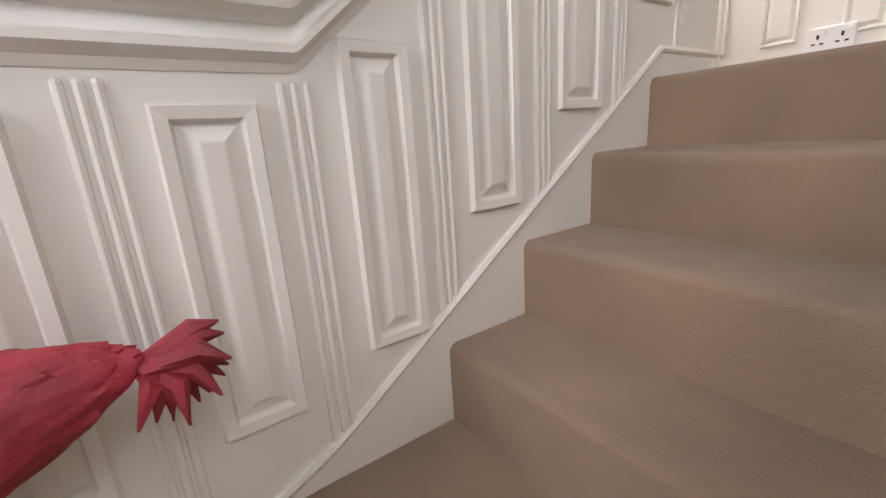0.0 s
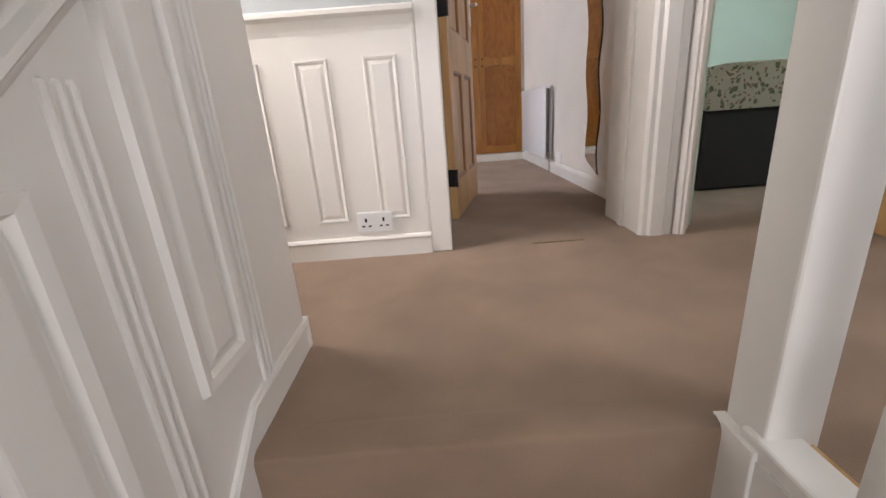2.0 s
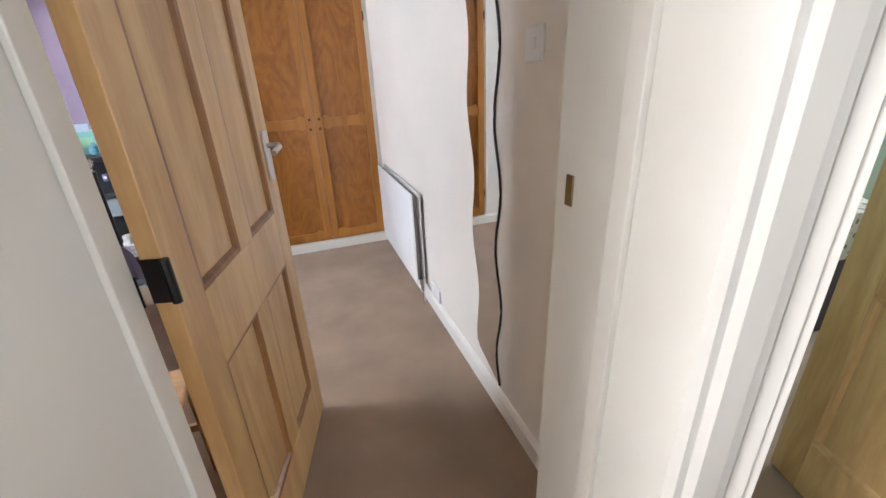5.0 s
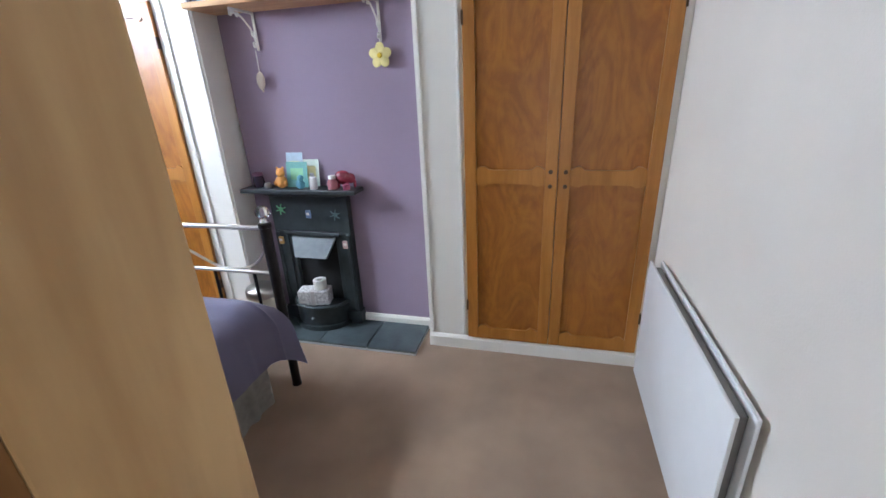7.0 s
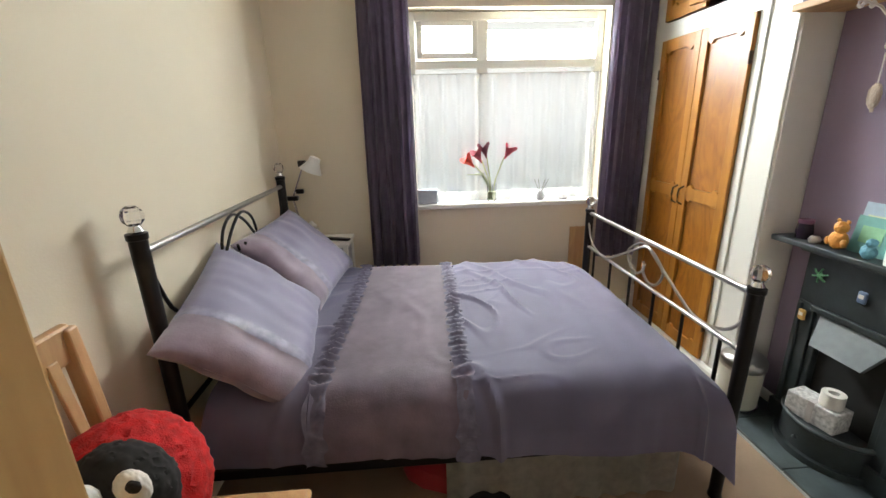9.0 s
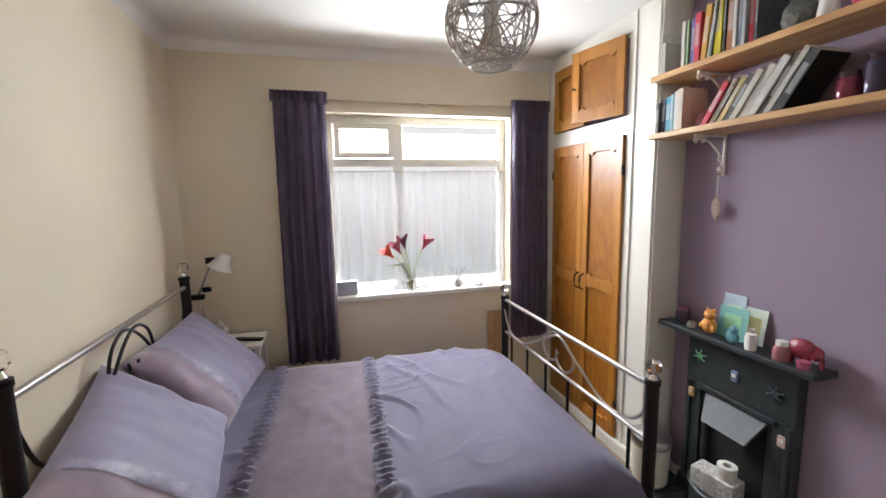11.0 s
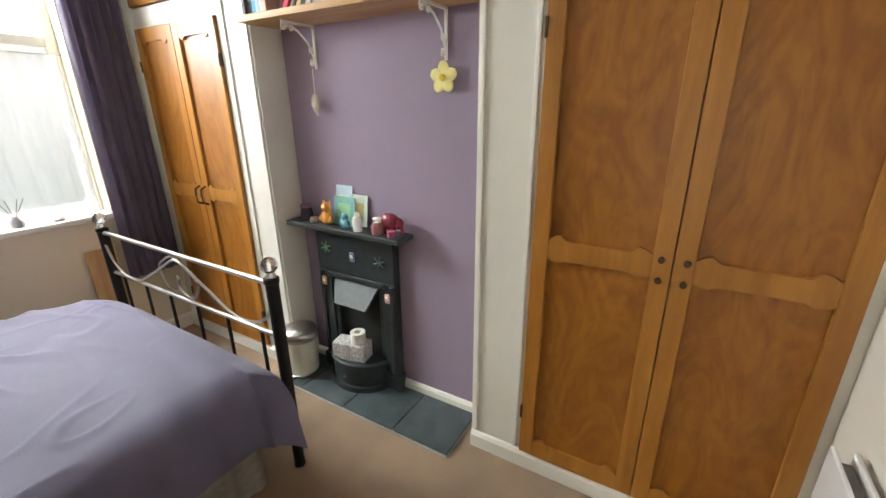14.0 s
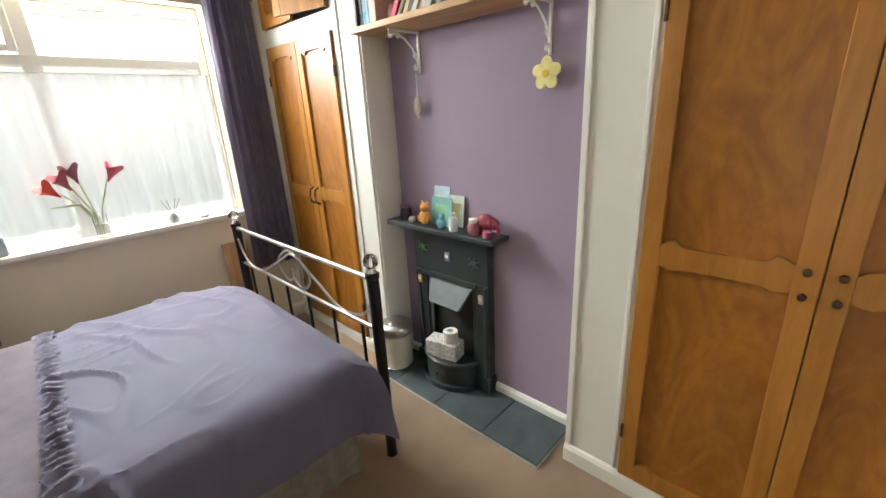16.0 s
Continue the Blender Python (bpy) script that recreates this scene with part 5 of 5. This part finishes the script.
jar("perfume_bottle", "clear perfume bottle with a white cap on the mantel", "bottle", -0.78, BACK - 0.09, MZ, [(0, 0), (0.03, 0), (0.032, 0.04), (0.02, 0.06), (0, 0.06)], plain(0.35, 0.14, 0.16, 0.15), PLASTIC)
jar("pink_jar", "small pink jar on the mantel", "jar", -0.69, BACK - 0.1, MZ, [(0, 0), (0.02, 0), (0.022, 0.03), (0.0, 0.036)], plain(0.45, 0.12, 0.2, 0.2))

pbin = thing("pedal_bin", "small cream pedal bin with a steel lid by the fireplace", "bin", (-1.335, 3.08, 0.024))
part("body", lathe([(0, 0.02), (0.09, 0.02), (0.098, 0.23), (0.0, 0.23)], 28), CREAMTIN, pbin, "", True)
part("base", lathe([(0, 0), (0.096, 0.0), (0.097, 0.018), (0.09, 0.022), (0, 0.022)], 28), CHROME, pbin, "", True)
part("lid", lathe([(0.1, 0.23), (0.103, 0.235), (0.103, 0.27), (0.095, 0.285), (0.06, 0.3), (0, 0.305)], 28), STEEL, pbin, "domed brushed steel lid", True)
part("pedal", box(-0.025, 0.025, -0.13, -0.09, 0.006, 0.014, 0.003), CHROME, pbin)

# ---- shelves ----
SX0, SX1, SYF = -1.405, -0.22, 3.03
for z, lab in ((1.885, "lower pine shelf full of books over the fireplace"), (2.165, "upper pine shelf with books and ornaments")):
    sh = thing("shelf", lab, "shelf", (0, 0, z), group="pine shelves")
    part("board", box(SX0, SX1, SYF, BACK - 0.001, 0, 0.028, 0.004), PINE_X, sh)
    for x in (-1.17, -0.44):
        br = part("bracket", box(x - 0.006, x + 0.006, BACK - 0.012, BACK - 0.001, -0.19, 0.0, 0.002), WHITE, sh, "white painted iron scroll bracket")
        part("arm", box(x - 0.006, x + 0.006, BACK - 0.19, BACK - 0.001, -0.012, 0.0, 0.002), WHITE, br)
        part("brace", tube([(x, BACK - 0.012, -0.15), (x, BACK - 0.045, -0.08), (x, BACK - 0.1, -0.035), (x, BACK - 0.17, -0.014)], 0.005, 6), WHITE, br, "", True)
        for cy, cz, r in ((BACK - 0.03, -0.165, 0.017), (BACK - 0.032, -0.11, 0.014), (BACK - 0.18, -0.028, 0.017), (BACK - 0.135, -0.03, 0.013)):
            pts = [(x, cy + r * (1 - a / 540) * math.cos(radians(a)), cz + r * (1 - a / 540) * math.sin(radians(a))) for a in range(0, 450, 30)]
            part("scroll", tube(pts, 0.005, 6), WHITE, br, "", True)


def book(x, z, w, h, d, color, lean=0.0, setback=0.0, title=None, label="paperback book on the shelf"):
    ob = thing("book", label, "book", (0, 0, 0), group="books on the shelves")
    ob.matrix_world = pose(x, SYF + 0.012 + setback, z, 0, lean, 0)
    part("cover", box(0, w, 0, d, 0, h, 0.0015, None, 1), plain(*color), ob)
    part("pages", box(0.002, w - 0.002, 0.004, d + 0.001, h - 0.001, h + 0.0015), PAPER, ob)
    if title:
        cu = bpy.data.curves.new("title", "FONT")
        cu.body, cu.size, cu.extrude = title, w * 0.95, 0.0004
        me_ob = bpy.data.objects.new("tmp_title", cu)
        me = bpy.data.meshes.new_from_object(me_ob)
        bpy.data.objects.remove(me_ob)
        me.materials.append(PAPER)
        t_ob = new("title", me)
        t_ob.parent = ob
        t_ob.matrix_basis = Matrix.Translation((w * 0.14, -0.001, h * 0.96)) @ Matrix.Rotation(radians(90), 4, "X") @ Matrix.Rotation(radians(-90), 4, "Z")
    else:
        part("spine_band", box(w * 0.2, w * 0.8, -0.0008, 0.001, h * 0.35, h * 0.8), plain(*(min(1, c * 0.5 + 0.25) for c in color)), ob)
    return ob


rnd = random.Random(11)
UZ, LZ = 2.165 + 0.029, 1.885 + 0.029
x = -1.385
for k, (w, h, c) in enumerate(((0.012, 0.2, (0.75, 0.74, 0.7)), (0.022, 0.15, (0.5, 0.5, 0.48)))):
    book(x, UZ, w, h, 0.15, c, 0, 0.02, label="pale book at the end of the shelf")
    x += w + 0.002
x = -1.265
for w, h, c, lean in ((0.022, 0.21, (0.6, 0.56, 0.48), 0), (0.012, 0.21, (0.25, 0.4, 0.2), 0), (0.026, 0.21, (0.2, 0.16, 0.42), 0), (0.03, 0.22, (0.5, 0.03, 0.06), 0), (0.028, 0.235, (0.58, 0.32, 0.06), 5), (0.014, 0.235, (0.55, 0.55, 0.48), 7),
                      (0.012, 0.23, (0.08, 0.09, 0.08), 6), (0.036, 0.29, (0.65, 0.55, 0.02), 0), (0.012, 0.28, (0.03, 0.03, 0.03), 0), (0.034, 0.25, (0.35, 0.12, 0.04), 0), (0.016, 0.25, (0.6, 0.58, 0.55), 0), (0.014, 0.24, (0.2, 0.22, 0.3), 0),
                      (0.016, 0.24, (0.42, 0.45, 0.48), 0), (0.02, 0.23, (0.6, 0.05, 0.08), 0), (0.012, 0.22, (0.1, 0.1, 0.12), 0)):
    book(x + (math.sin(radians(lean)) * 0.0), UZ, w, h, 0.16, c, lean, rnd.uniform(0.02, 0.04), label="upright coloured book on the upper shelf")
    x += w + 0.004
x = -1.39
for w, h, c in ((0.02, 0.15, (0.1, 0.09, 0.09)), (0.024, 0.165, (0.04, 0.05, 0.1)), (0.03, 0.17, (0.05, 0.28, 0.42)), (0.02, 0.175, (0.25, 0.45, 0.55)), (0.024, 0.185, (0.62, 0.6, 0.56)), (0.03, 0.19, (0.66, 0.56, 0.44))):
    book(x, LZ, w, h, 0.15, c, 0, rnd.uniform(0.015, 0.03), label="small upright book on the lower shelf")
    x += w + 0.003
x = -1.12
for w, h, c, ti in ((0.026, 0.2, (0.55, 0.02, 0.05), None), (0.02, 0.2, (0.62, 0.55, 0.42), None), (0.014, 0.2, (0.12, 0.08, 0.03), None), (0.024, 0.2, (0.5, 0.38, 0.16), None), (0.024, 0.2, (0.05, 0.045, 0.035), None), (0.026, 0.21, (0.55, 0.52, 0.42), None),
                    (0.03, 0.22, (0.62, 0.6, 0.54), None), (0.03, 0.24, (0.64, 0.63, 0.58), None), (0.022, 0.24, (0.07, 0.06, 0.05), None), (0.022, 0.25, (0.4, 0.38, 0.33), None), (0.036, 0.235, (0.025, 0.028, 0.026), None)):
    book(x, LZ, w, h, 0.15, c, 33, rnd.uniform(0.01, 0.03), ti, "leaning book on the lower shelf")
    x += (w + 0.003) / math.cos(radians(33)) * 0.93
x = -0.37
for w, h, c in ((0.02, 0.16, (0.55, 0.5, 0.4)), (0.02, 0.17, (0.45, 0.42, 0.35)), (0.026, 0.19, (0.66, 0.62, 0.55)), (0.024, 0.19, (0.6, 0.3, 0.32)), (0.026, 0.2, (0.7, 0.62, 0.6))):
    book(x, LZ, w, h, 0.14, c, 0, rnd.uniform(0.02, 0.04), label="small upright pale book on the lower shelf")
    x += w + 0.003
for xx, c, h in ((-0.605, (0.2, 0.02, 0.05), 0.075), (-0.53, (0.05, 0.04, 0.08), 0.11), (-0.45, (0.25, 0.02, 0.06), 0.09)):
    jar("candle_jar", "dark glass candle jar with a lid on the shelf", "candle", xx, SYF + 0.09, LZ, [(0, 0), (0.03, 0), (0.034, 0.01), (0.034, h - 0.01), (0.028, h), (0, h)], plain(*c, 0.12), plain(0.05, 0.02, 0.03, 0.2))
jar("red_trinket_box", "dark red trinket box on the shelf", "box", -1.165, SYF + 0.1, LZ, [(0, 0), (0.038, 0), (0.04, 0.05), (0.03, 0.07), (0, 0.08)], plain(0.16, 0.03, 0.03))
owl = furry(0.055, (1.0, 0.8, 1.15), 15, 0.01)
tagged(finish("grey_ornament", moved(owl, Matrix.Translation((-0.79, SYF + 0.1, UZ + 0.06))), plain(0.12, 0.12, 0.1), None, "", True), "rounded dark grey ornament on the upper shelf", "ornament")
jar("white_vase", "white cone-shaped vase on the upper shelf", "vase", -0.69, SYF + 0.09, UZ, [(0, 0), (0.035, 0), (0.03, 0.05), (0.018, 0.13), (0.02, 0.15), (0, 0.15)], PLASTIC)
jar("red_pot", "red pot with a dark plant stem on the upper shelf", "pot", -0.58, SYF + 0.09, UZ, [(0, 0), (0.03, 0), (0.038, 0.03), (0.03, 0.055), (0, 0.055)], plain(0.5, 0.04, 0.08, 0.3))
jar("beige_candle", "pale beige pillar candle on the upper shelf", "candle", -0.4, SYF + 0.09, UZ, [(0, 0), (0.032, 0), (0.032, 0.09), (0, 0.09)], plain(0.6, 0.48, 0.34))
jar("blue_bottle", "shiny cobalt blue bottle on the upper shelf", "bottle", -0.31, SYF + 0.08, UZ, [(0, 0), (0.026, 0), (0.03, 0.06), (0.014, 0.12), (0.012, 0.17), (0, 0.17)], plain(0.02, 0.05, 0.45, 0.12))
duck = furry(0.05, (1.2, 0.9, 0.95), 19, 0.006)
tagged(finish("orange_toy", moved(duck, Matrix.Translation((-0.255, SYF + 0.1, UZ + 0.05))), plain(0.7, 0.28, 0.02), None, "", True), "round orange toy on the upper shelf", "toy")

# things hung from the lower brackets
fea = thing("hanging_charm", "beige shell charm on a string under the shelf", "ornament", (-1.17, BACK - 0.035, 1.885))
part("string", tube([(0, 0, -0.19), (0.0, 0.0, -0.3)], 0.0025, 5), PAPER, fea)
own = furry(0.035, (0.75, 0.35, 1.35), 31, 0.006)
part("shell", moved(own, Matrix.Translation((0, 0, -0.345))), plain(0.5, 0.4, 0.32), fea, "", True)
part("tassel", tube([(0, 0, -0.38), (0.004, 0, -0.405)], 0.006, 6), plain(0.55, 0.45, 0.36), fea)
flo = thing("hanging_flower", "yellow fabric flower hung under the shelf", "ornament", (-0.44, BACK - 0.03, 1.885))
part("string", tube([(0, 0, -0.19), (0, 0, -0.21)], 0.002, 5), PAPER, flo)
for k in range(5):
    a = radians(90 + 72 * k)
    own = furry(0.026, (1.0, 0.3, 1.2), 50 + k, 0.002)
    part("petal", moved(own, Matrix.Translation((0.032 * math.cos(a), 0, -0.255 + 0.032 * math.sin(a))) @ Matrix.Rotation(-a + radians(90), 4, "Y")), plain(0.8, 0.72, 0.3), flo, "", True)
part("centre", moved(lathe([(0.014, 0.0), (0.01, 0.012), (0, 0.014)], 10), Matrix.Translation((0, -0.008, -0.255)) @ Matrix.Rotation(radians(90), 4, "X")), plain(0.75, 0.55, 0.03), flo, "", True)

# ---- pendant lamp ----
pen = thing("pendant_lamp", "silver wire globe pendant lamp hanging from the ceiling", "ceiling lamp", (-0.756, 1.91, 2.115))
rnd = random.Random(4)
globe = part("wire_globe", tube([(0.132 * math.cos(radians(a)), 0.132 * math.sin(radians(a)), 0) for a in range(0, 360, 12)], 0.0025, 5, None, True), STEEL, pen, "tangled silver wire shade", True)
R = 0.132
for k in range(70):
    ax = Vector((rnd.gauss(0, 1), rnd.gauss(0, 1), rnd.gauss(0, 0.6))).normalized()
    e1 = ax.orthogonal().normalized()
    e2 = ax.cross(e1)
    off = rnd.uniform(-0.75, 0.75) * R
    rr = math.sqrt(R * R - off * off)
    pts = [ax * off + e1 * rr * math.cos(a) + e2 * rr * math.sin(a) for a in [2 * math.pi * i / 22 for i in range(22)]]
    if max(abs(p.z) for p in pts) > 0.127:
        continue
    part("wire", tube(pts, 0.0021, 4, None, True), STEEL, globe, "", True)
for z in (-0.118, 0.118):
    part("ring", tube([(0.062 * math.cos(radians(a)), 0.062 * math.sin(radians(a)), z) for a in range(0, 360, 15)], 0.004, 6, None, True), STEEL, pen, "", True)
part("flex", tube([(0, 0, 0.06), (0, 0, 0.485)], 0.004, 6), PLASTIC, pen)
part("holder", lathe([(0, 0.0), (0.018, 0.0), (0.02, 0.05), (0.0, 0.07)], 14), PLASTIC, pen, "", True)
part("bulb", lathe([(0, -0.075), (0.02, -0.068), (0.03, -0.045), (0.02, -0.012), (0.013, 0.0), (0, 0.0)], 14), PAPER, pen, "", True)
part("ceiling_rose", lathe([(0.0, 0.455), (0.03, 0.46), (0.045, 0.482), (0.045, 0.485), (0, 0.485)], 16), PLASTIC, pen, "", True)

# ---- window sill things ----
vase = thing("flower_vase", "clear square vase of red and burgundy lilies on the sill", "vase", (LEFT - 0.04, 2.0, 0.924))
part("glass", lathe([(0.0, 0), (0.032, 0), (0.034, 0.12), (0.03, 0.12), (0.028, 0.01), (0, 0.01)], 4), GLASS, vase)
part("filling", lathe([(0, 0.012), (0.026, 0.012), (0.027, 0.07), (0, 0.07)], 4), plain(0.3, 0.33, 0.16), vase, "green glass pebbles")
for a, b, h, col in ((0.02, -0.13, 0.27, (0.62, 0.04, 0.02)), (0.0, -0.04, 0.33, (0.16, 0.02, 0.05)), (0.0, 0.09, 0.32, (0.4, 0.02, 0.06)), (0.03, -0.08, 0.3, (0.3, 0.03, 0.06))):
    st = part("stem", tube([(0, 0, 0.02), (a * 0.4, b * 0.3, 0.16), (a, b, h)], 0.004, 6), plain(0.3, 0.32, 0.14), vase, "", True)
    own = lathe([(0.004, 0), (0.012, 0.03), (0.03, 0.07), (0.046, 0.095), (0.04, 0.092), (0.024, 0.066), (0.006, 0.03)], 12)
    for v in own.verts:
        ang = math.atan2(v.co.y, v.co.x)
        v.co.z += 0.02 * math.sin(ang * 2) * (v.co.z / 0.1)
    part("bloom", moved(own, Matrix.Translation((a, b, h - 0.02)) @ Matrix.Rotation(radians(-b * 330), 4, "X")), plain(*col), st, "trumpet-shaped flower", True)
own = tube([(0, 0, 0.06), (0.02, -0.07, 0.2), (0.03, -0.19, 0.2)], 0.012, 6, None, False, [0.3, 1, 0.2])
part("leaf", own, plain(0.32, 0.36, 0.25), vase, "pale green leaf", True)
dif = thing("reed_diffuser", "small clear reed diffuser with dark sticks on the sill", "diffuser", (LEFT - 0.03, 2.36, 0.924))
part("bottle", lathe([(0, 0), (0.028, 0), (0.03, 0.03), (0.014, 0.05), (0.012, 0.06), (0, 0.06)], 14), plain(0.4, 0.4, 0.42, 0.1), dif, "", True)
for a in (-0.05, -0.02, 0.03, 0.055):
    part("reed", tube([(0, 0, 0.04), (0.01, a, 0.15)], 0.002, 5), plain(0.1, 0.08, 0.06), dif)
jar("sill_pebble", "small grey stone ornament on the sill", "ornament", LEFT - 0.02, 2.53, 0.924, [(0, 0), (0.03, 0), (0.034, 0.012), (0.02, 0.028), (0, 0.03)], plain(0.35, 0.33, 0.33))
sill_box = thing("small_box", "pale grey-blue box on the sill behind the net", "box", (LEFT - 0.045, 1.53, 0.924))
part("carton", box(-0.03, 0.03, -0.07, 0.07, 0, 0.09, 0.003), plain(0.42, 0.46, 0.55), sill_box)
part("lid", box(-0.032, 0.032, -0.072, 0.072, 0.09, 0.1, 0.002), plain(0.5, 0.53, 0.6), sill_box)
board = thing("wooden_board", "thin brown wooden board leaning by the curtain under the window", "board", (LEFT + 0.02, 2.66, 0.0))
part("panel", box(0.0, 0.015, -0.08, 0.08, 0.0, 0.72, 0.003), CHAIRWOOD, board)

# ---- red bird ornament by the foot of the stairs ----
bird = furry(0.13, (2.1, 0.75, 0.8), 21, 0.012)
for v in bird.verts:
    t = (v.co.x + 0.27) / 0.54
    s = 1.1 - 0.75 * max(0.0, t - 0.35)
    v.co.y *= s
    v.co.z = v.co.z * s + 0.10 * max(0.0, t - 0.4)
moved(bird, Matrix.Rotation(radians(90), 4, "Z"))
for k in range(12):
    a = radians(-125 + 13 * k)
    p0 = Vector((0.01 * math.sin(k), 0.27, 0.05))
    tip = p0 + Vector((0.02 * math.cos(k * 2.1), 0.085 * math.cos(a * 0.8), 0.075 * math.sin(a)))
    tube([p0, (p0 + tip) / 2 + Vector((0, 0.014, 0.012)), tip], 0.013, 6, bird, False, [0.7, 1.0, 0.12])
BIRD = Matrix.Translation((-0.29, -2.55, -0.385))
tagged(finish("bird_ornament", moved(bird, BIRD), REDPAINT, None, "", True), "red cloth bird ornament with a feathered tail on a stool", "ornament")
stool = thing("stool", "low white stool in the stair corner under the bird", "stool", (-0.29, -2.66, -0.875))
part("top", box(-0.11, 0.11, -0.2, 0.1, 0.355, 0.385, 0.006), WHITE, stool)
for sx in (-0.09, 0.09):
    for sy in (-0.18, 0.08):
        part("leg", box(sx - 0.015, sx + 0.015, sy - 0.015, sy + 0.015, 0, 0.355, 0.003), WHITE, stool)
